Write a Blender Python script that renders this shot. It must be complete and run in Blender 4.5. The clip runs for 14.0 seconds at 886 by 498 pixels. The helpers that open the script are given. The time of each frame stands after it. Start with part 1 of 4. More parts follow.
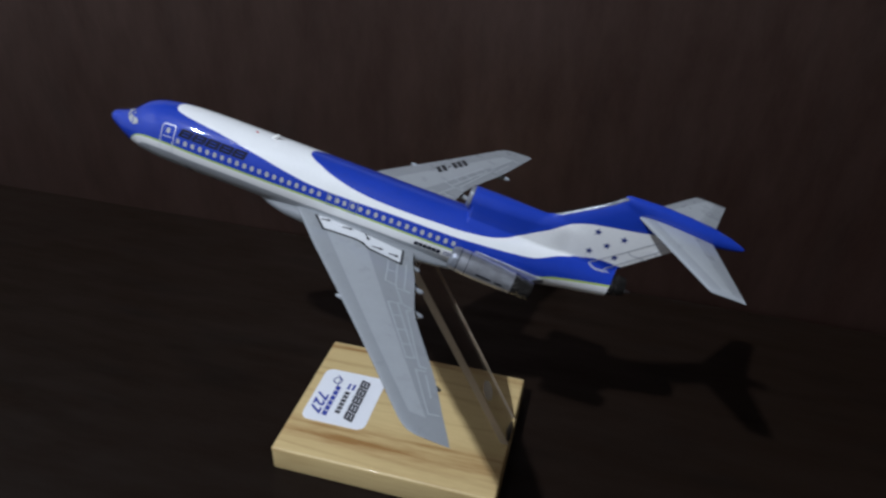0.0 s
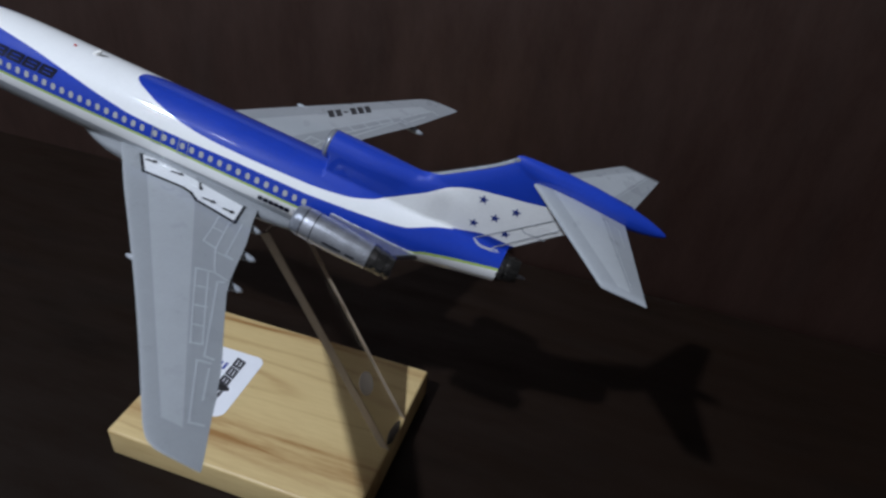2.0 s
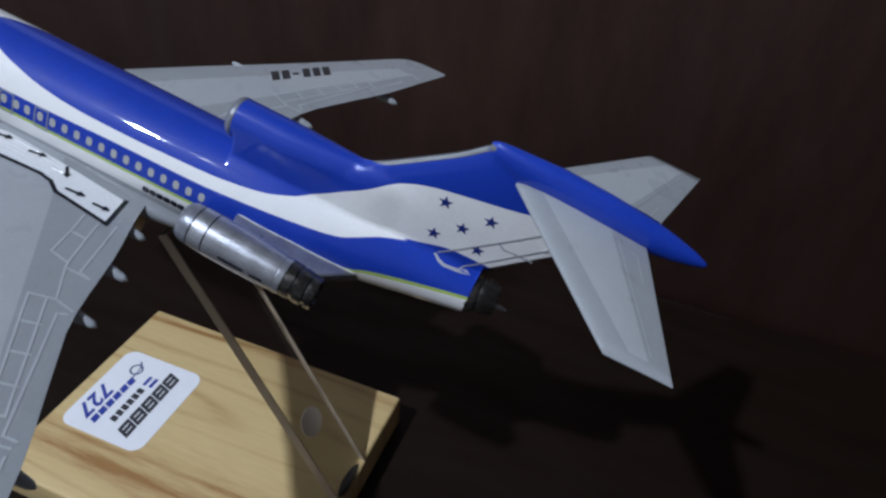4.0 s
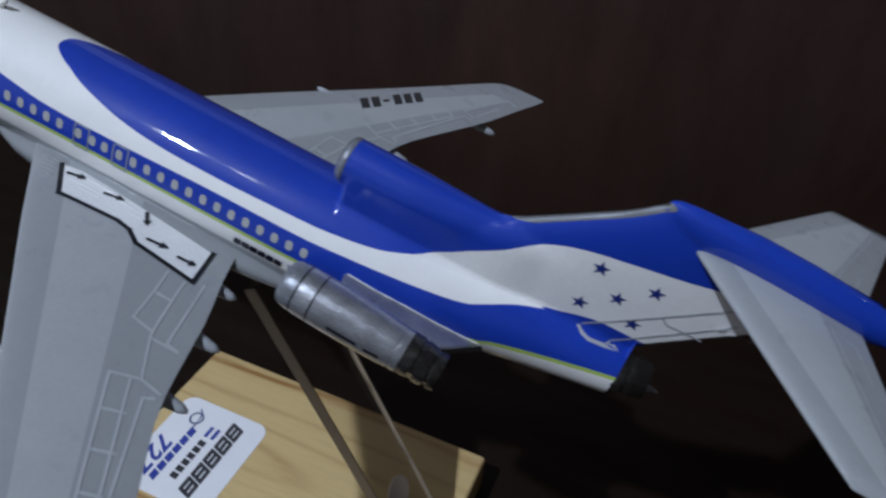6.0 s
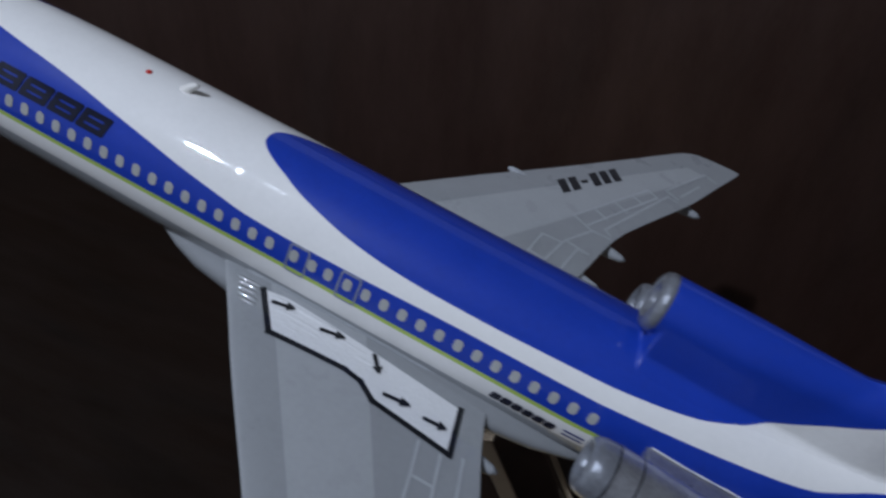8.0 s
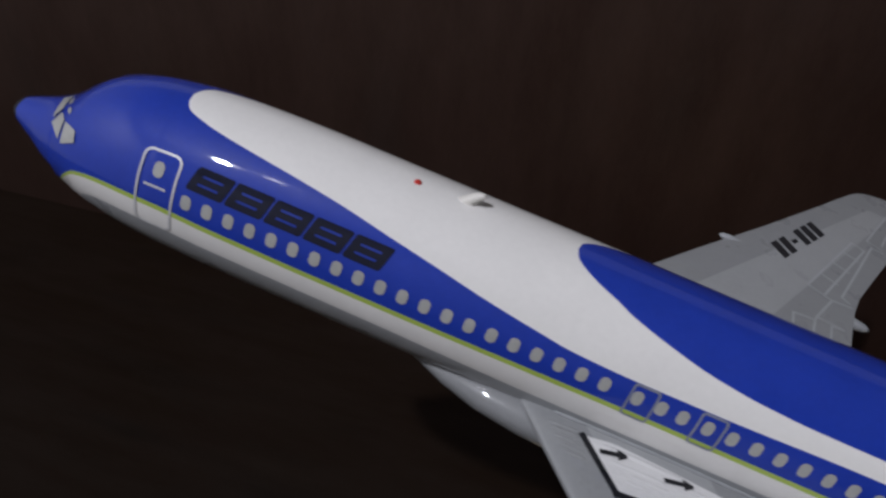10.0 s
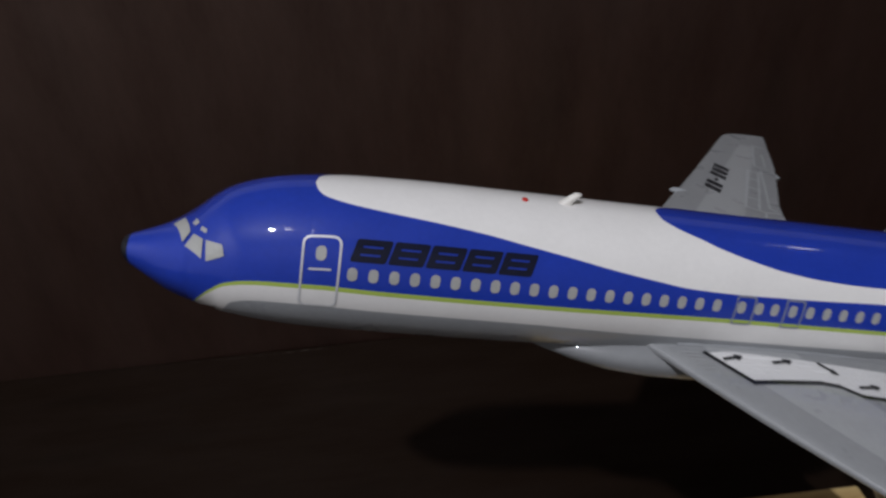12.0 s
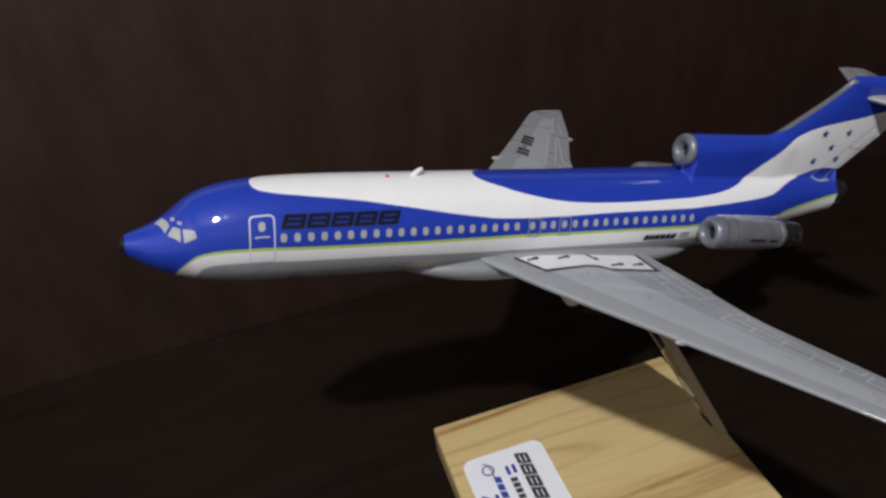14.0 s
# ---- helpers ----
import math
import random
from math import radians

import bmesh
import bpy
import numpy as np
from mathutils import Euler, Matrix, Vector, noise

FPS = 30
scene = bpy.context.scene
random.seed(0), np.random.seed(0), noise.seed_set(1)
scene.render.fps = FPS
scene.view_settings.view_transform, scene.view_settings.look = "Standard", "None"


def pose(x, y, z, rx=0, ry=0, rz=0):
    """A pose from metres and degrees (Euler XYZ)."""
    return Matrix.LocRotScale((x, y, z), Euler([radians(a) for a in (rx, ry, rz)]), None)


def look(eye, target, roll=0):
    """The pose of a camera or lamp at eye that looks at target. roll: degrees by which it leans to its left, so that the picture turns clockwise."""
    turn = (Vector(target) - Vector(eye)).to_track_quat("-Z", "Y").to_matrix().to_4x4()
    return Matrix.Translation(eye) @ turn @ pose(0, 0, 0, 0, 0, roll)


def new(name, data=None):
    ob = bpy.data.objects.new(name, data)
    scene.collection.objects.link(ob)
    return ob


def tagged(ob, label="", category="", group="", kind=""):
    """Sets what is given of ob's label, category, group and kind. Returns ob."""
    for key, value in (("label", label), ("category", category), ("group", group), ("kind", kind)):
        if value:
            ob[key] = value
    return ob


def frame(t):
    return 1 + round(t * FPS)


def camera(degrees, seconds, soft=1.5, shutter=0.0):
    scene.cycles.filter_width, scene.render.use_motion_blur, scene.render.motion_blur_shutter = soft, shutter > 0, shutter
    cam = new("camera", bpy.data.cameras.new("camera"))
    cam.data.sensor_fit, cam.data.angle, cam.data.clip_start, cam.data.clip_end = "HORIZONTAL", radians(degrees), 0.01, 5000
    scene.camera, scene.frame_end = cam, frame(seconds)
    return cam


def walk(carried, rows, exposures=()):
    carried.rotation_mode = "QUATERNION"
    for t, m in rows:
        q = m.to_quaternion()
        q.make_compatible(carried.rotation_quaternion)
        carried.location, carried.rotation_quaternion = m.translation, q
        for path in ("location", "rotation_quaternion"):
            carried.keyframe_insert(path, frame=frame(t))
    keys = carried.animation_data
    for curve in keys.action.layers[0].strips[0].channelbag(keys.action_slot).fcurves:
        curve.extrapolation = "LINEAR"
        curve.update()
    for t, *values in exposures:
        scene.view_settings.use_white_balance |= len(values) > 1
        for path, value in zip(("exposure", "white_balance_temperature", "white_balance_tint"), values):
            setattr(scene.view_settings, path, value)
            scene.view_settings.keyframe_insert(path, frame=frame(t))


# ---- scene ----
cam = camera(64.0, 14.0, soft=2.6, shutter=0.5)
PATH = [
    (0, (0.1189, -0.3723, 0.4272), (-0.0829, 0.4380, -0.1230), 1.77),
    (0.5, (0.1345, -0.3541, 0.4199), (-0.0618, 0.4494, -0.1421), 2.65),
    (1, (0.1486, -0.3337, 0.4094), (-0.0557, 0.4604, -0.1631), 4.10),
    (1.5, (0.1689, -0.3051, 0.3890), (-0.0420, 0.4847, -0.1869), 4.47),
    (2, (0.1832, -0.2758, 0.3789), (-0.0393, 0.5034, -0.2070), 4.83),
    (2.5, (0.1858, -0.2379, 0.3766), (-0.0498, 0.5199, -0.2320), 5.48),
    (2.7, (0.1868, -0.2268, 0.3709), (-0.0512, 0.5231, -0.2465), 5.69),
    (4.8, (0.1751, -0.1650, 0.3281), (-0.0917, 0.5672, -0.2984), 3.66),
    (5, (0.1702, -0.1630, 0.3268), (-0.1005, 0.5684, -0.2990), 3.60),
    (5.5, (0.1552, -0.1586, 0.3271), (-0.1233, 0.5736, -0.2945), 4.00),
    (6, (0.1355, -0.1546, 0.3263), (-0.1486, 0.5767, -0.2937), 4.18),
    (6.5, (0.1137, -0.1503, 0.3255), (-0.1744, 0.5806, -0.2932), 4.27),
    (7, (0.0901, -0.1456, 0.3243), (-0.2000, 0.5863, -0.2922), 4.51),
    (7.5, (0.0678, -0.1392, 0.3231), (-0.2234, 0.5949, -0.2904), 4.49),
    (8, (0.0422, -0.1311, 0.3199), (-0.2545, 0.6068, -0.2863), 4.24),
    (8.5, (0.0204, -0.1277, 0.3178), (-0.2837, 0.6124, -0.2820), 4.17),
    (9, (-0.0052, -0.1249, 0.3178), (-0.2908, 0.6254, -0.2784), 4.43),
    (9.2, (-0.0158, -0.1238, 0.3165), (-0.2969, 0.6278, -0.2803), 4.08),
    (11.3, (-0.1015, -0.1371, 0.3219), (-0.1878, 0.6793, -0.2491), -2.22),
    (11.5, (-0.1087, -0.1426, 0.3202), (-0.1681, 0.6798, -0.2457), -3.35),
    (12, (-0.1237, -0.1597, 0.3300), (-0.0968, 0.6788, -0.2141), -4.94),
    (12.5, (-0.1349, -0.1797, 0.3389), (-0.0339, 0.6518, -0.2073), -6.48),
    (13, (-0.1386, -0.1984, 0.3469), (0.0193, 0.6189, -0.2072), -6.41),
    (13.5, (-0.1345, -0.2276, 0.3689), (0.0516, 0.5824, -0.1873), -7.46),
    (14, (-0.1368, -0.2473, 0.3736), (0.0558, 0.5522, -0.1954), -7.00),
]
EXPOSURE = [(0.0, -0.33, 5740, 10), (2.5, -0.34, 5680, 11), (5.0, -0.46, 5560, 11.5), (7.5, -0.86, 5540, 11.5), (8.3, -0.88, 5740, 14), (9.2, -0.84, 6200, 16.5), (11.5, -0.86, 6420, 15.5), (14.0, -0.34, 6540, 14)]
walk(cam, [(t, look(eye, target, roll)) for t, eye, target, roll in PATH], EXPOSURE)

# ---------------------------------------------------------------- light
world = bpy.data.worlds.new("dim_room")
world.use_nodes = True
world.node_tree.nodes["Background"].inputs[0].default_value = (0.9, 0.95, 1.0, 1)
world.node_tree.nodes["Background"].inputs[1].default_value = 0.0
scene.world = world

LAMP = Vector((-0.64, -1.27, 2.33))
sun_data = bpy.data.lights.new("ceiling_lamp_light", "AREA")
sun_data.shape, sun_data.size, sun_data.energy = "DISK", 0.085, 74.0
sun_data.color = (0.93, 0.96, 1.0)
lamp_light = new("ceiling_lamp_light", sun_data)
lamp_light.matrix_world = look(LAMP - Vector((0, 0, 0.012)), LAMP - Vector((0, 0, 1)) + Vector((0.12, 0.25, 0)))

# ---------------------------------------------------------------- materials


def shader(name, colour, rough=0.4, metal=0.0, coat=0.0, transmission=0.0, ior=1.5):
    m = bpy.data.materials.new(name)
    m.use_nodes = True
    b = m.node_tree.nodes["Principled BSDF"]
    b.inputs["Base Color"].default_value = (*colour, 1)
    b.inputs["Roughness"].default_value = rough
    b.inputs["Metallic"].default_value = metal
    b.inputs["Coat Weight"].default_value = coat
    b.inputs["Coat Roughness"].default_value = 0.03
    b.inputs["Specular IOR Level"].default_value = 0.13 if coat > 0.3 else 0.5
    b.inputs["Transmission Weight"].default_value = transmission
    b.inputs["IOR"].default_value = ior
    return m, m.node_tree, b


def node(tree, kind, **inputs):
    n = tree.nodes.new(kind)
    for key, value in inputs.items():
        n.inputs[key.replace("_", " ")].default_value = value
    return n


def worn(name, colour, rough=0.3, metal=0.0, coat=0.0, scale=90.0, vary=0.06, relief=0.02, distance=0.0004, rough_vary=0.1):
    """Paint or metal with fine grain, broad blotches and a slightly wavy skin."""
    m, tree, b = shader(name, colour, rough, metal, coat)
    co = node(tree, "ShaderNodeTexCoord")
    fine = node(tree, "ShaderNodeTexNoise", Scale=scale * 8, Detail=4.0, Roughness=0.6)
    broad = node(tree, "ShaderNodeTexNoise", Scale=scale, Detail=3.0)
    for n in (fine, broad):
        tree.links.new(co.outputs["Object"], n.inputs["Vector"])
    both = node(tree, "ShaderNodeMath")
    both.operation = "ADD"
    tree.links.new(fine.outputs["Fac"], both.inputs[0])
    tree.links.new(broad.outputs["Fac"], both.inputs[1])
    span = node(tree, "ShaderNodeMapRange")
    span.inputs["From Min"].default_value, span.inputs["From Max"].default_value = 0.6, 1.4
    span.inputs["To Min"].default_value, span.inputs["To Max"].default_value = 1 - vary, 1 + vary
    tree.links.new(both.outputs[0], span.inputs["Value"])
    mul = node(tree, "ShaderNodeMix")
    mul.data_type, mul.blend_type = "RGBA", "MULTIPLY"
    mul.inputs[0].default_value = 1.0
    mul.inputs[6].default_value = (*colour, 1)
    tree.links.new(span.outputs[0], mul.inputs[7])
    tree.links.new(mul.outputs[2], b.inputs["Base Color"])
    rr = node(tree, "ShaderNodeMapRange")
    rr.inputs["To Min"].default_value, rr.inputs["To Max"].default_value = max(0.02, rough - rough_vary), rough + rough_vary
    tree.links.new(broad.outputs["Fac"], rr.inputs["Value"])
    tree.links.new(rr.outputs[0], b.inputs["Roughness"])
    bump = node(tree, "ShaderNodeBump", Strength=relief, Distance=distance)
    tree.links.new(both.outputs[0], bump.inputs["Height"])
    tree.links.new(bump.outputs[0], b.inputs["Normal"])
    if coat:
        tree.links.new(bump.outputs[0], b.inputs["Coat Normal"])
    return m


def wood(name, pale, dark, grain, size, lines, rough, coat=0.0, relief=0.1, strength=0.8, thin=4.0, gloss=0.5, sheen=None, bands=()):
    """Wood whose grain follows the contour lines of a stretched noise. grain: scale of the coordinates; size: noise a metre."""
    m, tree, b = shader(name, pale, rough, 0.0, coat)
    b.inputs["Specular IOR Level"].default_value = gloss

    def math_node(op, a, c=0.0, d=0.0):
        n = node(tree, "ShaderNodeMath")
        n.operation = op
        for i, v in enumerate((a, c, d)):
            if isinstance(v, float):
                n.inputs[i].default_value = v
            else:
                tree.links.new(v, n.inputs[i])
        return n.outputs[0]

    def noise_node(scale, detail, rough_=0.5):
        n = node(tree, "ShaderNodeTexNoise", Scale=scale, Detail=detail, Roughness=rough_)
        tree.links.new(place.outputs[0], n.inputs["Vector"])
        return n.outputs["Fac"]

    co = node(tree, "ShaderNodeTexCoord")
    place = node(tree, "ShaderNodeMapping", Scale=grain, Location=(3.1, 1.7, 0.4))
    tree.links.new(co.outputs["Object"], place.inputs["Vector"])
    broad, fibre, cloud = noise_node(size, 1.5, 0.4), noise_node(size * 26, 5.0, 0.7), noise_node(size * 0.7, 2.0)
    wave = math_node("MULTIPLY_ADD", math_node("SINE", math_node("MULTIPLY_ADD", broad, lines * 6.283, math_node("MULTIPLY", fibre, 0.9))), 0.5, 0.5)
    line = math_node("POWER", wave, thin)
    mask = node(tree, "ShaderNodeMapRange")
    mask.inputs["From Min"].default_value, mask.inputs["From Max"].default_value = 0.38, 0.66
    tree.links.new(cloud, mask.inputs["Value"])
    fac = math_node("MULTIPLY", line, math_node("MULTIPLY_ADD", mask.outputs[0], strength, 0.12))
    fac = math_node("ADD", fac, math_node("MULTIPLY", math_node("SUBTRACT", fibre, 0.45), 0.55))
    if bands:
        sep = node(tree, "ShaderNodeSeparateXYZ")
        tree.links.new(co.outputs["Object"], sep.inputs[0])
        wander = math_node("MULTIPLY", math_node("SUBTRACT", noise_node(size * 3.0, 3.0), 0.5), 0.020)
        for y, wide in bands:
            d = math_node("DIVIDE", math_node("ADD", math_node("SUBTRACT", sep.outputs[1], y), wander), wide)
            bell = math_node("DIVIDE", 0.75, math_node("ADD", 1.0, math_node("MULTIPLY", d, d)))
            fac = math_node("ADD", fac, math_node("MULTIPLY", bell, math_node("MULTIPLY", math_node("POWER", noise_node(size * 9.0, 4.0, 0.7), 2.0), 3.2)))
    mix = node(tree, "ShaderNodeMix")
    mix.data_type, mix.clamp_factor = "RGBA", True
    mix.inputs[6].default_value, mix.inputs[7].default_value = (*pale, 1), (*dark, 1)
    tree.links.new(fac, mix.inputs[0])
    tree.links.new(mix.outputs[2], b.inputs["Base Color"])
    bump = node(tree, "ShaderNodeBump", Strength=relief, Distance=0.0004)
    tree.links.new(fac, bump.inputs["Height"])
    tree.links.new(bump.outputs[0], b.inputs["Normal"])
    if sheen:
        # the varnish shines more on some fibres than on others
        shine = node(tree, "ShaderNodeMapRange")
        shine.inputs["From Min"].default_value, shine.inputs["From Max"].default_value = 0.30, 0.68
        shine.inputs["To Min"].default_value, shine.inputs["To Max"].default_value = sheen
        tree.links.new(math_node("ADD", math_node("MULTIPLY", fibre, 0.3), math_node("MULTIPLY", noise_node(size * 1.6, 4.0, 0.6), 0.7)), shine.inputs["Value"])
        tree.links.new(shine.outputs[0], b.inputs["Specular IOR Level"])
    rr = node(tree, "ShaderNodeMapRange")
    rr.inputs["To Min"].default_value, rr.inputs["To Max"].default_value = rough - 0.1, rough + 0.12
    tree.links.new(fibre, rr.inputs["Value"])
    tree.links.new(rr.outputs[0], b.inputs["Roughness"])
    return m


WHITE = worn("gloss_white_paint", (0.85, 0.84, 0.815), 0.5, coat=1.0, vary=0.03)
BLUE = worn("gloss_blue_paint", (0.015, 0.045, 0.385), 0.45, coat=1.0, vary=0.08)
GREEN = worn("lime_green_paint", (0.42, 0.55, 0.10), 0.45, coat=1.0, vary=0.06)
BELLY = worn("satin_grey_paint", (0.36, 0.375, 0.39), 0.3, coat=0.4, vary=0.05)
FAIRING = worn("mid_grey_paint", (0.235, 0.243, 0.25), 0.35, coat=0.35, vary=0.05)
BLACK = worn("black_decal", (0.012, 0.013, 0.016), 0.3, coat=0.4, vary=0.2)
INK = worn("navy_black_decal", (0.012, 0.014, 0.03), 0.22, coat=0.6, vary=0.2)
PANE = worn("silver_window_decal", (0.46, 0.465, 0.445), 0.35, metal=0.15, coat=0.5, scale=300, vary=0.12)
OUTLINE = worn("silver_line_decal", (0.68, 0.69, 0.70), 0.35, metal=0.2, coat=0.5, vary=0.08)
DULLLINE = worn("dull_silver_line_decal", (0.27, 0.29, 0.35), 0.35, metal=0.2, coat=0.5, vary=0.15)
RUDDERLINE = worn("grey_line_decal", (0.46, 0.47, 0.49), 0.35, metal=0.2, coat=0.5, vary=0.12)
FADED = worn("faded_black_decal", (0.022, 0.023, 0.027), 0.4, coat=0.3, vary=0.25)
WINGLINE = worn("pale_grey_line_decal", (0.41, 0.425, 0.44), 0.4, coat=0.3, vary=0.08)
STAR = worn("dark_blue_decal", (0.02, 0.035, 0.19), 0.25, coat=0.6, vary=0.08)
METAL = worn("bare_silver_paint", (0.385, 0.39, 0.415), 0.33, metal=0.72, coat=1.0, scale=170, vary=0.24, relief=0.24, distance=0.0006, rough_vary=0.12)
LIP = worn("dull_grey_lip_paint", (0.215, 0.225, 0.25), 0.34, metal=0.4, coat=1.0, scale=75, vary=0.25, relief=0.3, distance=0.0008)
SILVER = worn("dull_silver_paint", (0.30, 0.315, 0.34), 0.24, metal=0.7, coat=1.0, scale=80, vary=0.14, relief=0.12)
BLISTER = worn("blistered_white_decal", (0.74, 0.74, 0.74), 0.5, coat=1.0, scale=100, vary=0.04, relief=0.3, distance=0.0007)
LACQUER = worn("glossy_grey_lacquer", (0.30, 0.31, 0.317), 0.35, coat=1.0, vary=0.05)
WRINKLE = worn("smooth_white_decal", (0.72, 0.72, 0.72), 0.5, coat=1.0, vary=0.03)
SOOT = worn("burnt_metal", (0.032, 0.029, 0.026), 0.26, metal=0.6, coat=1.0, scale=95, vary=0.6, relief=0.4, distance=0.0008)
RED = worn("red_paint", (0.55, 0.03, 0.02), 0.3, coat=0.6)
PINE = wood("pale_pine", (0.60, 0.45, 0.205), (0.30, 0.155, 0.045), (0.10, 1.0, 1.0), 19.0, 8.0, 0.45, coat=0.1, relief=0.1, thin=6.0, strength=0.75, bands=((-0.041, 0.006), (-0.029, 0.0025), (0.057, 0.002)))
TABLE = wood("dark_stained_table_wood", (0.009, 0.0048, 0.0027), (0.0053, 0.0031, 0.0018), (0.2, 1.0, 1.0), 40.0, 1.5, 0.47, relief=0.04, thin=1.2, sheen=(0.07, 0.20))
PANEL = wood("dark_stained_panel_wood", (0.0105, 0.0029, 0.0014), (0.0034, 0.0011, 0.0007), (1.0, 1.0, 0.3), 24.0, 1.2, 0.5, relief=0.03, thin=1.0, sheen=(0.45, 0.77))
PANEL_BSDF = PANEL.node_tree.nodes["Principled BSDF"]
PANEL_BSDF.inputs["IOR"].default_value = 1.8
PANEL_BSDF.inputs["Specular Tint"].default_value = (1.0, 0.72, 0.60, 1)
SCRATCH = worn("bare_scratched_wood", (0.042, 0.034, 0.028), 0.5, scale=200, vary=0.6)
PAPER = worn("white_label_paper", (0.8, 0.8, 0.82), 0.5, coat=0.1, vary=0.03)
PLASTER = worn("beige_wall_paint", (0.32, 0.31, 0.295), 0.8, scale=8, vary=0.06)
CEILING = worn("white_ceiling_paint", (0.72, 0.715, 0.70), 0.8, scale=8, vary=0.04)
FLOOR = worn("brown_floor", (0.16, 0.11, 0.08), 0.5, scale=8, vary=0.15)
FROST = worn("sawn_acrylic_edge", (0.43, 0.345, 0.245), 0.5, coat=0.2, scale=200, vary=0.1)
PAD = worn("milky_adhesive_pad", (0.74, 0.72, 0.67), 0.5, scale=200, vary=0.08)
DISC = worn("milky_adhesive_disc", (0.88, 0.80, 0.68), 0.5, scale=200, vary=0.06)
GLUE = worn("dark_slot", (0.03, 0.022, 0.015), 0.4, scale=300, vary=0.4)
INKBLUE = worn("blue_print", (0.03, 0.05, 0.3), 0.45, vary=0.1)
INKGREY = worn("black_print", (0.03, 0.03, 0.035), 0.45, vary=0.15)
ACRYLIC = shader("clear_acrylic", (0.93, 0.92, 0.9), 0.03, transmission=1.0, ior=1.49)[0]
GLOW, glow_tree, glow_b = shader("lit_lamp_glass", (1, 1, 1), 0.4)
glow_b.inputs["Emission Color"].default_value = (0.93, 0.96, 1.0, 1)
glow_b.inputs["Emission Strength"].default_value = 4.0
DIM, dim_tree, dim_b = shader("dim_frosted_glass", (0.9, 0.9, 0.9), 0.5)
dim_b.inputs["Emission Color"].default_value = (0.93, 0.96, 1.0, 1)
dim_b.inputs["Emission Strength"].default_value = 18.0


def masked(name, base, patch, edges):
    """A paint with a paler panel between two straight swept lines. edges: (x0, slope, y0, x1, slope, y1, tip)."""
    m = worn(name, base, 0.3, coat=0.7, vary=0.05)
    tree = m.node_tree
    b = tree.nodes["Principled BSDF"]
    old = b.inputs["Base Color"].links[0].from_socket
    mixer = old.node
    co = node(tree, "ShaderNodeTexCoord")
    sep = node(tree, "ShaderNodeSeparateXYZ")
    tree.links.new(co.outputs["Object"], sep.inputs[0])

    def math_node(op, a, c):
        n = node(tree, "ShaderNodeMath")
        n.operation = op
        for i, v in enumerate((a, c)):
            if isinstance(v, float):
                n.inputs[i].default_value = v
            elif v is not None:
                tree.links.new(v, n.inputs[i])
        return n.outputs[0]

    x0, s0, y0, x1, s1, y1, tip = edges
    ay = math_node("ABSOLUTE", sep.outputs[1], None)
    front = math_node("ADD", math_node("MULTIPLY", math_node("SUBTRACT", ay, y0), s0), x0)
    back = math_node("ADD", math_node("MULTIPLY", math_node("SUBTRACT", ay, y1), s1), x1)
    inside = math_node("MULTIPLY", math_node("GREATER_THAN", sep.outputs[0], front), math_node("LESS_THAN", sep.outputs[0], back))
    inside = math_node("MULTIPLY", inside, math_node("LESS_THAN", ay, tip))
    pick = node(tree, "ShaderNodeMix")
    pick.data_type = "RGBA"
    pick.inputs[6].default_value, pick.inputs[7].default_value = (*base, 1), (*patch, 1)
    tree.links.new(inside, pick.inputs[0])
    tree.links.new(pick.outputs[2], mixer.inputs[6])
    return m


WING = masked("two_tone_grey_wing_paint", (0.300, 0.310, 0.317), (0.380, 0.391, 0.398), (0.1678, 0.742, 0.0371, 0.1906, 0.587, 0.0321, 0.1482))
STAB = masked("two_tone_grey_tail_paint", (0.325, 0.336, 0.344), (0.414, 0.425, 0.432), (0.345, 0.80, 0.002, 0.372, 0.42, 0.009, 0.05))


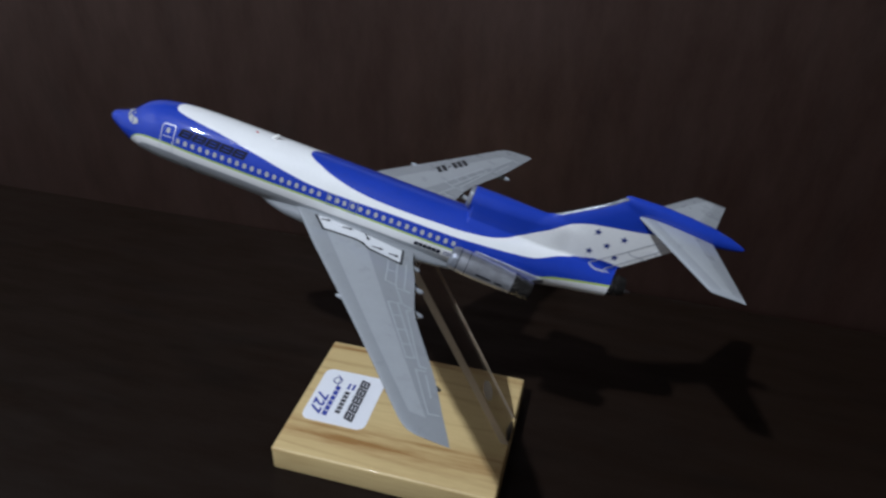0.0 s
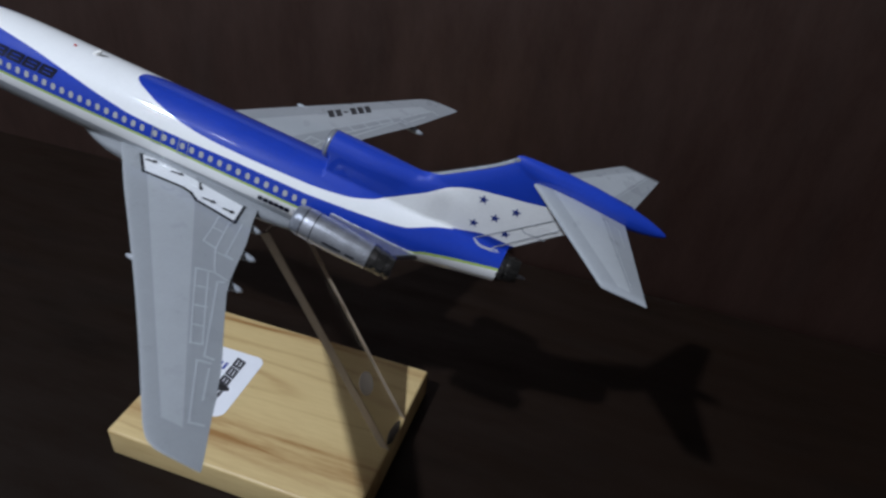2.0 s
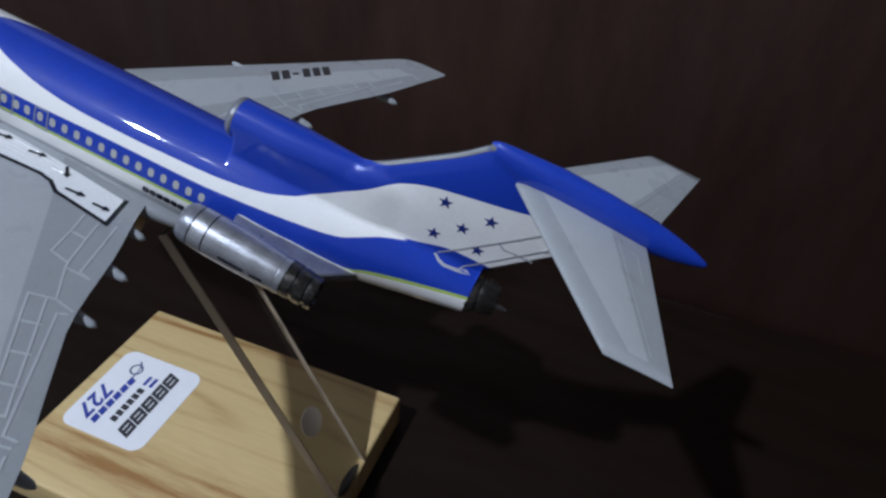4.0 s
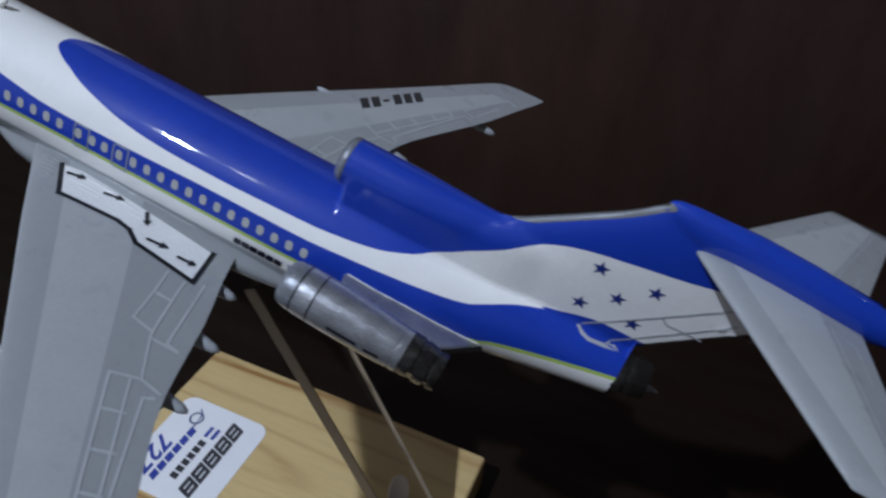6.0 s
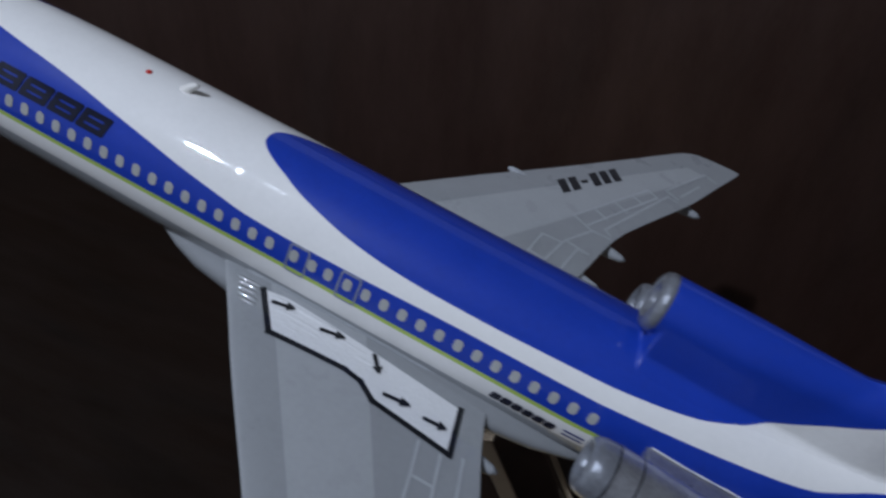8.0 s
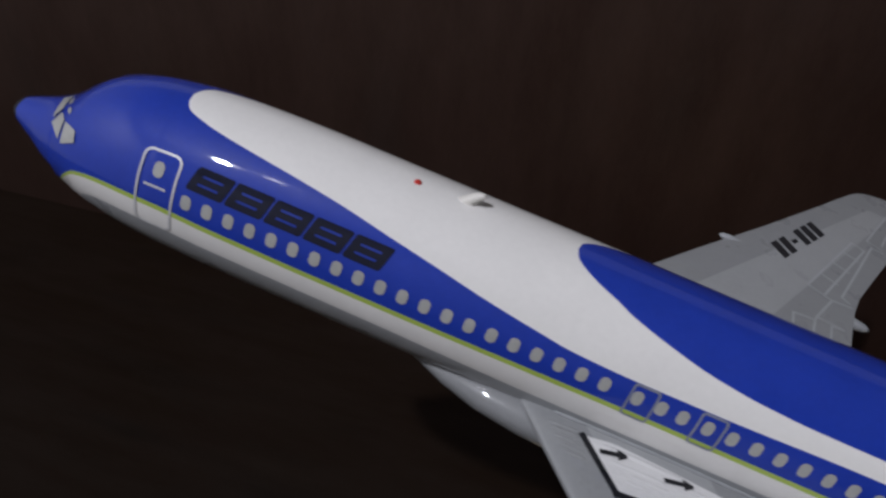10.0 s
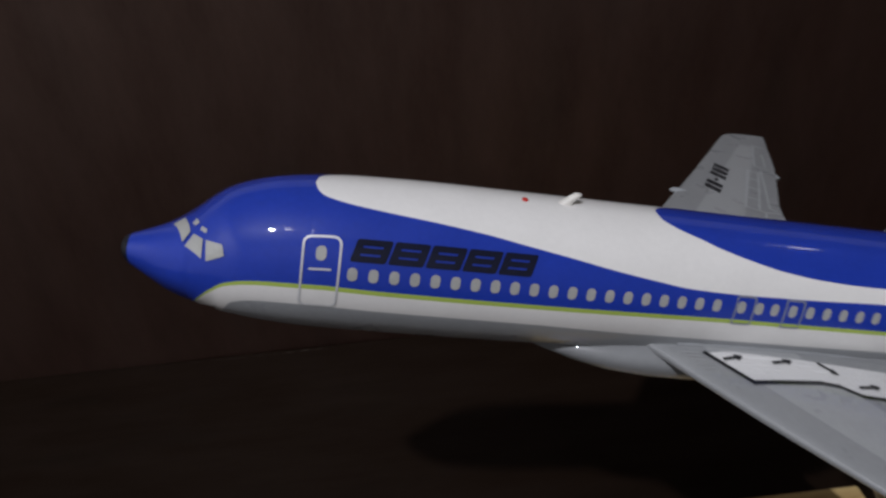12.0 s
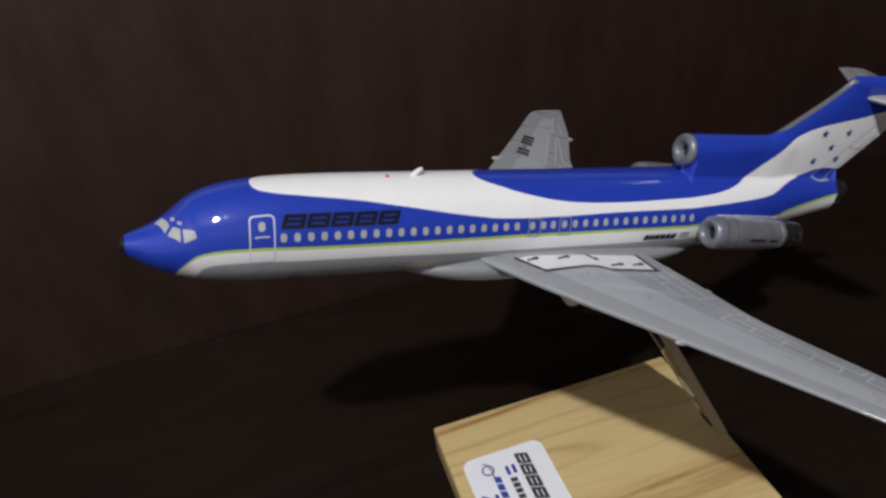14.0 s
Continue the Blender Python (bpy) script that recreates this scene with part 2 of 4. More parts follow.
def banded(name, upper, lower):
    """Blue paint with a white band between two curves of height over length (cm)."""
    m = worn(name, (0.85, 0.84, 0.815), 0.45, coat=1.0, vary=0.05)
    tree = m.node_tree
    mixer = tree.nodes["Principled BSDF"].inputs["Base Color"].links[0].from_socket.node
    co = node(tree, "ShaderNodeTexCoord")
    sep = node(tree, "ShaderNodeSeparateXYZ")
    tree.links.new(co.outputs["Object"], sep.inputs[0])
    along = node(tree, "ShaderNodeMapRange")
    along.inputs["From Min"].default_value, along.inputs["From Max"].default_value = 0.22, 0.40
    tree.links.new(sep.outputs[0], along.inputs["Value"])
    tests = []
    for points, op in ((upper, "LESS_THAN"), (lower, "GREATER_THAN")):
        fc = node(tree, "ShaderNodeFloatCurve")
        c = fc.mapping.curves[0]
        pts = [((x - 22) / 18, z / 8) for x, z in points]
        c.points[0].location, c.points[-1].location = pts[0], pts[-1]
        for p in pts[1:-1]:
            c.points.new(*p)
        fc.mapping.update()
        tree.links.new(along.outputs[0], fc.inputs["Value"])
        scaled = node(tree, "ShaderNodeMath")
        scaled.operation = "MULTIPLY"
        scaled.inputs[1].default_value = 0.08
        tree.links.new(fc.outputs[0], scaled.inputs[0])
        t = node(tree, "ShaderNodeMath")
        t.operation = op
        tree.links.new(sep.outputs[2], t.inputs[0])
        tree.links.new(scaled.outputs[0], t.inputs[1])
        tests.append(t)
    both = node(tree, "ShaderNodeMath")
    both.operation = "MULTIPLY"
    tree.links.new(tests[0].outputs[0], both.inputs[0])
    tree.links.new(tests[1].outputs[0], both.inputs[1])
    pick = node(tree, "ShaderNodeMix")
    pick.data_type = "RGBA"
    pick.inputs[6].default_value, pick.inputs[7].default_value = (0.015, 0.045, 0.385, 1), (0.85, 0.84, 0.815, 1)
    tree.links.new(both.outputs[0], pick.inputs[0])
    tree.links.new(pick.outputs[2], mixer.inputs[6])
    return m


TAIL = banded("blue_tail_paint_with_white_band",
              [(22, 1.3), (25, 1.66), (26, 1.79), (26.7, 1.91), (27.2, 2.06), (27.84, 2.4), (28.5, 2.85), (29.18, 3.3), (30.3, 4.1), (31.29, 4.53), (32.49, 4.8), (34.17, 5.1), (35, 5.28), (37, 5.6), (40, 5.9)],
              [(22, 0.5), (28, 1.2), (29, 1.47), (29.6, 1.66), (30.3, 1.87), (31, 2.0), (31.6, 2.1), (32.2, 2.26), (32.64, 2.34), (34.05, 2.28), (35, 2.2), (40, 2.0)])

# ---------------------------------------------------------------- mesh helpers
CM = 0.01


def finish(name, bm, mats, smooth=True):
    me = bpy.data.meshes.new(name)
    bmesh.ops.recalc_face_normals(bm, faces=bm.faces)
    bm.to_mesh(me)
    bm.free()
    for m in mats if isinstance(mats, (list, tuple)) else [mats]:
        me.materials.append(m)
    for f in me.polygons:
        f.use_smooth = smooth
    return me


def part(name, bm, mats, parent, label="", smooth=True, sharp=0.0):
    """A bmesh as one mesh object under a thing or a part. sharp: degrees over which an edge stays sharp."""
    me = finish(name, bm, mats, smooth)
    if sharp:
        me.set_sharp_from_angle(angle=radians(sharp))
    ob = new(name, me)
    ob.parent = parent
    return tagged(ob, label)


def loft(bm, rings, caps=True, closed=True, mat=0):
    """Skins a list of rings, each a list of places with the same count."""
    rows = [[bm.verts.new(Vector(p)) for p in ring] for ring in rings]
    n = len(rows[0])
    for a, b in zip(rows, rows[1:]):
        for i in range(n if closed else n - 1):
            f = bm.faces.new((a[i], a[(i + 1) % n], b[(i + 1) % n], b[i]))
            f.material_index = mat
    if caps and closed:
        for row in (rows[0], rows[-1]):
            bm.faces.new(row).material_index = mat
    return rows


def box(bm, lo, hi, bevel=0.0, segments=2, mat=0):
    lo, hi = Vector(lo), Vector(hi)
    made = bmesh.ops.create_cube(bm, size=1.0)["verts"]
    for v in made:
        v.co = Vector((lo[i] + (v.co[i] + 0.5) * (hi[i] - lo[i]) for i in range(3)))
    if bevel:
        edges = list({e for v in made for e in v.link_edges})
        bmesh.ops.bevel(bm, geom=edges, offset=bevel, segments=segments, profile=0.5, affect="EDGES")
    for f in bm.faces:
        f.material_index = mat


def smooth_curve(points):
    """Monotone cubic through (x, y) pairs."""
    xs, ys = np.array(points, float).T
    h, d = np.diff(xs), np.diff(ys) / np.diff(xs)
    m = np.zeros_like(xs)
    for i in range(1, len(xs) - 1):
        if d[i - 1] * d[i] > 0:
            w1, w2 = 2 * h[i] + h[i - 1], h[i] + 2 * h[i - 1]
            m[i] = (w1 + w2) / (w1 / d[i - 1] + w2 / d[i])
    m[0], m[-1] = d[0], d[-1]

    def value(x):
        x = min(max(x, xs[0]), xs[-1])
        i = min(int(np.searchsorted(xs, x, side="right")) - 1, len(h) - 1)
        t = (x - xs[i]) / h[i]
        return float((1 + 2 * t) * (1 - t) ** 2 * ys[i] + t * (1 - t) ** 2 * h[i] * m[i] + t * t * (3 - 2 * t) * ys[i + 1] + t * t * (t - 1) * h[i] * m[i + 1])

    return value


def ribbon(bm, points, width, surface, closed=False, step=0.12):
    """A flat stripe along a polyline of (u, v), laid on surface(u, v)."""
    pts = [Vector(p) for p in points] + ([Vector(points[0])] if closed else [])
    for a, b in zip(pts, pts[1:]):
        d = (b - a).normalized()
        side = Vector((-d.y, d.x)) * width / 2
        n = max(1, int((b - a).length / step))
        a2, b2 = a - d * width * 0.5, b + d * width * 0.5
        rows = []
        for i in range(n + 1):
            p = a2.lerp(b2, i / n)
            rows.append([bm.verts.new(surface(*(p + side))), bm.verts.new(surface(*(p - side)))])
        for r, s in zip(rows, rows[1:]):
            bm.faces.new((r[0], r[1], s[1], s[0]))


def patch(bm, outline, surface, rings=3):
    """A filled, star-shaped outline of (u, v) laid on surface(u, v)."""
    c = sum((Vector(p) for p in outline), Vector((0, 0))) / len(outline)
    n = len(outline)
    rows = [[bm.verts.new(surface(*(c + (Vector(p) - c) * (k / rings)))) for p in outline] for k in range(1, rings + 1)]
    mid = bm.verts.new(surface(*c))
    for i in range(n):
        bm.faces.new((mid, rows[0][i], rows[0][(i + 1) % n]))
        for a, b in zip(rows, rows[1:]):
            bm.faces.new((a[i], b[i], b[(i + 1) % n], a[(i + 1) % n]))


def rounded(cx, cy, w, h, r, n=4):
    out = []
    for k, (sx, sy) in enumerate(((1, 1), (-1, 1), (-1, -1), (1, -1))):
        for i in range(n + 1):
            a = math.pi / 2 * (k + i / n)
            out.append((cx + sx * (w / 2 - r) + r * math.cos(a), cy + sy * (h / 2 - r) + r * math.sin(a)))
    return out


def revolve(bm, profile, start, end, n=40, mat=0, squash=1.0):
    """Turns (s, r) round the line from start to end, s from 0 to 1."""
    a, b = Vector(start), Vector(end)
    ax = (b - a).normalized()
    e1 = ax.cross(Vector((0, 1, 0))).normalized()
    e2 = ax.cross(e1)
    rings = [[a.lerp(b, s) + (e1 * math.sin(t) + e2 * math.cos(t) * squash) * r for t in (2 * math.pi * i / n for i in range(n))] for s, r in profile]
    return loft(bm, rings, caps=True, mat=mat)


# ---------------------------------------------------------------- the room
PANEL_TOP = 0.445


def slab(name, lo, hi, mat, label, category, bevel=0.0):
    bm = bmesh.new()
    box(bm, lo, hi, bevel)
    ob = new(name, finish(name, bm, mat, False))
    return tagged(ob, label, category, kind="structure")


slab("tabletop", (-1.1, -0.75, -0.0385), (1.1, 0.243, -0.0035), TABLE, "dark brown stained wooden tabletop against a panel", "table", 0.002)
back = slab("wall_north", (-1.6, 0.0, -0.75), (1.6, 0.03, PANEL_TOP), PANEL, "dark reddish-brown wood panel with upright grain", "wall")
back.matrix_world = pose(0, 0.246, 0, 0, 0, 0.6)
slab("wall_far", (-1.6, 2.6, -0.75), (3.4, 2.63, 2.45), PLASTER, "plain painted far wall of the dim room", "wall")
# unseen pale strip, added so the glossy fuselage has something light to reflect
reflector = slab("trim", (-1.6, -0.012, 0.325), (1.6, -0.002, PANEL_TOP), PLASTER, "unseen pale strip added above the wood panel to reflect in the fuselage", "trim", 0.002)
reflector.matrix_world = pose(0, 0.246, 0, 0, 0, 0.6)
slab("wall_south", (-1.6, -2.43, -0.75), (3.4, -2.4, 2.45), PLASTER, "plain painted wall of the dim room", "wall")
# unseen; white only to throw more light on the panel's left part
slab("wall_west", (-1.63, -2.4, -0.75), (-1.6, 2.63, 2.45), CEILING, "unseen wall of the dim room, added in white to bounce light", "wall")
# unseen; dark only so that the panel's right part mirrors less light
slab("wall_east", (3.4, -2.43, -0.75), (3.43, 2.63, 2.45), FLOOR, "unseen wall of the dim room, added in brown to hold back light", "wall")
slab("ceiling", (-1.63, -2.43, 2.45), (3.43, 2.63, 2.5), CEILING, "plain painted ceiling of the dim room", "ceiling")
slab("floor", (-1.63, -2.43, -0.8), (3.43, 2.63, -0.75), FLOOR, "brown floor of the dim room", "floor")

# worn, pale edge along the back of the tabletop
for x0, x1 in ((-0.300, -0.200), (0.205, 0.258)):
    bm = bmesh.new()
    pts = [(x, 0.2385 + 0.0012 * noise.noise(Vector((x * 40, 0, 0)))) for x in np.linspace(x0, x1, 40)]
    for (xa, ya), (xb, yb) in zip(pts, pts[1:]):
        wa, wb = (-0.00015 + 0.0011 * abs(noise.noise(Vector((x * 90, 5, 0)))) for x in (xa, xb))
        bm.faces.new([bm.verts.new(p) for p in ((xa, ya - wa, -0.0033), (xb, yb - wb, -0.0033), (xb, yb + wb, -0.0033), (xa, ya + wa, -0.0033))])
    tagged(new("trim", finish("trim", bm, SCRATCH, False)), "pale worn scratch along the tabletop's back edge", "scratch", kind="structure")

# ceiling lamp, which casts the shadows
lamp = tagged(new("ceiling_lamp"), "round white ceiling lamp, lit", "lamp")
lamp.location = (LAMP.x, LAMP.y, 2.45)
bm = bmesh.new()
revolve(bm, [(0, 0.10), (0.2, 0.11), (1, 0.11)], (0, 0, 0), (0, 0, -0.06))
part("housing", bm, PAPER, lamp, sharp=40)
bm = bmesh.new()
revolve(bm, [(0, 0.105), (0.5, 0.09), (1, 0.03)], (0, 0, -0.061), (0, 0, -0.085))
part("diffuser", bm, GLOW, lamp, "glowing white glass")
for shift, far in ((0.27, 0.0), (3.44, 2.02)):
    globe = tagged(new("globe_lamp"), "small frosted globe lamp on the ceiling, dimly lit", "lamp", "globe lamps on the ceiling")
    globe.location = (LAMP.x + shift, LAMP.y + far, 2.45)
    bm = bmesh.new()
    revolve(bm, [(0, 0.05), (1, 0.045)], (0, 0, 0), (0, 0, -0.03), n=24)
    part("housing", bm, PAPER, globe, sharp=40)
    bm = bmesh.new()
    revolve(bm, [(0, 0.03), (0.2, 0.045), (0.5, 0.05), (0.8, 0.04), (0.95, 0.02), (1, 0.003)], (0, 0, -0.03), (0, 0, -0.13), n=24)
    part("globe", bm, DIM, globe, "dimly glowing frosted glass")

# ---------------------------------------------------------------- stand
stand = tagged(new("display_stand"), "pale pine display base with slanted clear acrylic support", "display stand")
BX, BY, BZ = 0.0836, 0.0618, 0.0185
bm = bmesh.new()
box(bm, (-BX, -BY, -0.0035), (BX, BY, BZ), 0.0019, 4)
part("base", bm, PINE, stand, "pale pine block with brown grain", sharp=50)

# support: a leaning acrylic strip with sawn edges
A, B = Vector((0.0816, 0.0026, 0.0165)), Vector((0.0816 - 0.495 * 0.1445, 0.0020, 0.161))
along = (B - A).normalized()
across = Vector((0, 1, 0))
depth = along.cross(across).normalized()
HW, HT = 0.0133, 0.0027
bm = bmesh.new()
loft(bm, [[P + across * a * (HW - 0.0002) + depth * d * HT for a, d in ((-1, -1), (1, -1), (1, 1), (-1, 1))] for P in (A, B)])
support = part("support", bm, ACRYLIC, stand, "clear acrylic strip", smooth=False)
support.visible_shadow = False
for s in (-1, 1):
    bm = bmesh.new()
    loft(bm, [[P + across * (s * HW + a * 0.0003) + depth * d * HT for a, d in ((-1, -1), (1, -1), (1, 1), (-1, 1))] for P in (A, B)])
    part("sawn_edge", bm, FROST, support, "milky sawn acrylic edge", smooth=False)
bm = bmesh.new()
c = A.lerp(B, 0.27) + depth * (HT + 0.0002)
revolve(bm, [(0, 0.0072), (0.8, 0.0072), (1, 0.0069)], c - depth * 0.0003, c + depth * 0.0003)
part("adhesive_pad", bm, DISC, support, "round milky adhesive pad", sharp=40)
bm = bmesh.new()
revolve(bm, [(0, 0.0110), (0.5, 0.0100), (1, 0.006)], (0.0800, 0.002, BZ - 0.0002), (0.0800, 0.002, BZ + 0.0010), n=24)
for v in bm.verts:
    v.co.x = 0.0800 + (v.co.x - 0.0800) * 0.34
    v.co += Vector((noise.noise(v.co * 400), noise.noise(v.co * 400 + Vector((9, 0, 0))), 0)) * 0.0006
part("glue_line", bm, GLUE, stand, "dark smear of old glue")

# rounded peg between the support and the belly
bm = bmesh.new()
revolve(bm, [(0, 0.0055), (0.6, 0.0062), (0.8, 0.0056), (0.93, 0.0036), (1, 0.0006)], (-0.0150, -0.001, 0.1745), (-0.0163, -0.0015, 0.1462), n=24)
part("mounting_peg", bm, FROST, stand, "rounded milky plastic peg")

# printed label on the base; text runs towards -y, its tops towards +x
bm = bmesh.new()
flat = lambda z: (lambda u, v: Vector((u, v, z)))
shape = rounded(-0.0500, -0.0003, 0.0515, 0.0565, 0.0065, 6)
loft(bm, [[Vector((x, y, z)) for x, y in shape] for z in (BZ - 0.0001, BZ + 0.00025)])
label_ob = part("label", bm, PAPER, stand, "white paper label with rounded corners", sharp=40)
LZ = BZ + 0.00032


def slotted(bm, a, b, height, slant, surface):
    """One slanted block with two short slots in it."""
    us = [0, 0.045, 0.22, 0.5, 0.78, 0.955, 1]
    vs = [0, 0.07, 0.28, 0.37, 0.50, 0.63, 0.72, 0.93, 1]
    grid = {}
    for i, u in enumerate(us):
        for j, v in enumerate(vs):
            if (i in (0, 6)) and (j in (0, 8)):
                continue
            y = (v - 0.5) * height
            grid[i, j] = bm.verts.new(surface(a + (b - a) * u + slant * y, y))
    for i in range(6):
        for j in range(8):
            if 1 < i < 4 and j in (2, 5):
                continue
            around = [grid[k] for k in ((i, j), (i + 1, j), (i + 1, j + 1), (i, j + 1)) if k in grid]
            bm.faces.new(around)


def strokes(parent, mat, name, x0, x1, y0, y1, count, gap, z, slant=-0.3):
    """Slanted bars in place of lettering; y runs along the reading direction, x up."""
    pitch = (y1 - y0) / count
    for i in range(count):
        a, b = y0 + pitch * i, y0 + pitch * (i + 1 - gap)
        bm = bmesh.new()
        bm.faces.new([bm.verts.new((x0 + (x1 - x0) * v, a + (b - a) * u + slant * (x1 - x0) * (v - 0.5), z)) for u, v in ((0, 0), (1, 0), (1, 1), (0, 1))])
        part(name, bm, mat, parent, smooth=False)


for k in range(5):
    bm = bmesh.new()
    slotted(bm, 0.0 + 0.0088 * k, 0.0082 + 0.0088 * k, 0.0080, 0.3, lambda u, v: Vector((-0.0394 + v, 0.0215 - u, LZ)))
    part("emblem_block", bm, INKGREY, label_ob, smooth=False)
strokes(label_ob, INKGREY, "print_bar", -0.0520, -0.0478, 0.0065, -0.0180, 6, 0.22, LZ, -0.1)
strokes(label_ob, INKBLUE, "blue_print_bar", -0.0610, -0.0570, 0.0105, -0.0225, 6, 0.16, LZ)
for x in (-0.0521, -0.0481):
    bm = bmesh.new()
    bm.faces.new([bm.verts.new((x + a, y, LZ)) for a, y in ((0, 0.0155), (0.0021, 0.0155), (0.0021, 0.0090), (0, 0.0090))])
    part("flag_stripe", bm, INKBLUE, label_ob, smooth=False)
bm = bmesh.new()
ribbon(bm, [(-0.0622 + 0.0034 * math.cos(a), 0.0165 + 0.0034 * math.sin(a)) for a in np.linspace(0, 6.28, 20)], 0.0009, flat(LZ), step=1)
ribbon(bm, [(-0.0622 + 0.0016 * math.sin(a) + 0.001 * (a - 1.5), 0.0165 + 0.0055 * math.cos(a)) for a in np.linspace(0, 3.1, 10)], 0.0007, flat(LZ + 0.00005), step=1)
part("emblem_ring", bm, INKBLUE, label_ob, smooth=False)


def lettering(name, text, size, mat, parent, m, shear=0.2, spread=1.0):
    cu = bpy.data.curves.new(name, "FONT")
    cu.body, cu.size, cu.shear, cu.offset = text, size, shear, size * 0.03
    cu.align_x, cu.align_y, cu.space_character = "CENTER", "CENTER", spread
    tmp = bpy.data.objects.new(name, cu)
    scene.collection.objects.link(tmp)
    bpy.context.view_layer.update()
    me = bpy.data.meshes.new_from_object(tmp.evaluated_get(bpy.context.evaluated_depsgraph_get()))
    bpy.data.objects.remove(tmp)
    me.transform(m)
    me.materials.clear()
    me.materials.append(mat)
    ob = new(name, me)
    ob.parent = parent
    return ob


for digit, off in (("7", 0.0070), ("2", 0.0), ("7", -0.0070)):
    lettering("numeral", digit, 0.0130, INKBLUE, label_ob, Matrix.Translation((-0.0680, -0.0085 + off, LZ)) @ Matrix.Rotation(-math.pi / 2, 4, "Z"), 0.3, 1.0)

# ---------------------------------------------------------------- the aeroplane
# its own axes, in centimetres: x aft from the nose, y to its right wing, z up
plane = tagged(new("model_airplane"), "glossy blue and white model airliner on an acrylic support", "model airplane")
plane.matrix_world = Matrix(((0.968016, -0.034008, 0.248575, -0.198502), (0.031454, 0.999404, 0.014241, -0.004629), (-0.248911, -0.005967, 0.968508, 0.241865), (0, 0, 0, 1)))

TOP = smooth_curve([(-0.31, -0.10), (-0.3, 0.0), (-0.26, 0.07), (-0.14, 0.14), (0.05, 0.21), (0.4, 0.325), (0.8, 0.475), (1.1, 0.63), (1.4, 0.85), (1.7, 1.1), (2.0, 1.36), (2.35, 1.61), (2.9, 1.85), (3.7, 2.06), (4.7, 2.19), (6, 2.27), (8, 2.32), (24, 2.33), (26, 2.29), (28, 2.22), (30, 2.15), (32, 2.0), (34, 1.7)])
BOTTOM = smooth_curve([(-0.31, -0.11), (-0.3, -0.32), (-0.26, -0.45), (-0.14, -0.58), (0.05, -0.73), (0.4, -0.99), (0.95, -1.26), (1.55, -1.43), (2.5, -1.62), (3.5, -1.73), (4.6, -1.79), (7, -1.82), (9, -1.83), (23, -1.78), (26, -1.5), (28, -1.15), (30, -0.8), (32, -0.45), (34, -0.08)])
WIDE = smooth_curve([(-0.31, 0.01), (-0.3, 0.18), (-0.26, 0.28), (-0.14, 0.36), (0.05, 0.45), (0.4, 0.6), (0.95, 0.92), (1.55, 1.22), (2.3, 1.5), (3, 1.67), (4, 1.82), (5, 1.9), (6.5, 1.94), (23, 1.94), (26, 1.82), (28, 1.6), (30, 1.3), (32, 1.0), (34, 0.78)])
MID = lambda x: float(np.interp(x, [-0.3, 1, 3, 5, 24, 34], [-0.1, -0.05, 0.18, 0.3, 0.3, 0.86]))


def stem(x):
    """Where a station of the drawn nose lies: the moulding is blunter than drawn."""
    return x + 0.36 * max(0.0, 1 - (x + 0.31) / 5.6)


def skin(x, deg, lift=0.0):
    """A place on the fuselage: x from the nose, degrees up from its left side."""
    a, s, c = radians(deg), math.sin(radians(deg)), math.cos(radians(deg))
    zc = MID(x)
    b = TOP(x) - zc if s > 0 else zc - BOTTOM(x)
    r = 1 / math.sqrt((c / max(WIDE(x), 1e-4)) ** 2 + (s / max(b, 1e-4)) ** 2) + lift
    return Vector((stem(x), -r * c, zc + r * s)) * CM


def shell(deg0, lift=0.012):
    """Flat (x, arc) coordinates in cm round an angle, laid on the fuselage."""
    return lambda u, v: skin(u, deg0 + math.degrees(v / 1.94), lift)


greyline = smooth_curve([(-0.4, -90), (2.2, -90), (2.33, -61), (2.73, -24.5), (3.52, -16.2), (4.52, -14.6), (7.7, -15.8), (10, -16.5), (13.7, -19.0), (20, -19), (24.3, -18), (26, -25), (29, -45), (31, -65), (34, -72)])
greenline = smooth_curve([(-0.4, -90), (1.48, -90), (1.6, -62), (1.85, -33), (2.15, -15.6), (2.55, -3.8), (3.14, 0.8), (3.72, 2.4), (4.52, 2.7), (6.6, 1.8), (8.8, 1.2), (11, 1.2), (13.5, 1.9), (16, 2.6), (19, 2.2), (24.3, 2.4), (26, -4), (28.5, -15), (29.8, -13), (30.2, -7), (31.1, -1), (32.2, 6), (33.2, 14), (34, 20)])
whiteline = smooth_curve([(-0.4, 90), (4.59, 90), (4.62, 84), (4.7, 78.5), (4.86, 73.5), (5.25, 69), (5.66, 65.8), (6.68, 60.9), (7.74, 56.8), (8.82, 52.3), (9.93, 46.5), (11.1, 40.6), (12.2, 34.8), (13.5, 29.2), (14.3, 26.3), (15.7, 25), (17.4, 25.3), (20.2, 27.2), (23.2, 27.8), (26.4, 29.5), (28.2, 32.5), (29, 36.5), (29.6, 46), (30.3, 60), (31, 71), (31.6, 80), (32.2, 90), (34, 90)])
blueline = smooth_curve([(-0.4, 90), (13.65, 90), (13.68, 84.5), (13.8, 79.5), (14.0, 75), (14.35, 69.5), (14.72, 65), (15.1, 60), (15.9, 52.8), (17, 45.5), (18.15, 41.5), (19.3, 39.9), (20.7, 39.6), (22.5, 40.8), (24.1, 42.3), (25, 44), (26, 48), (26.7, 55), (27.2, 63), (27.6, 71), (28.1, 88), (28.2, 90), (34, 90)])

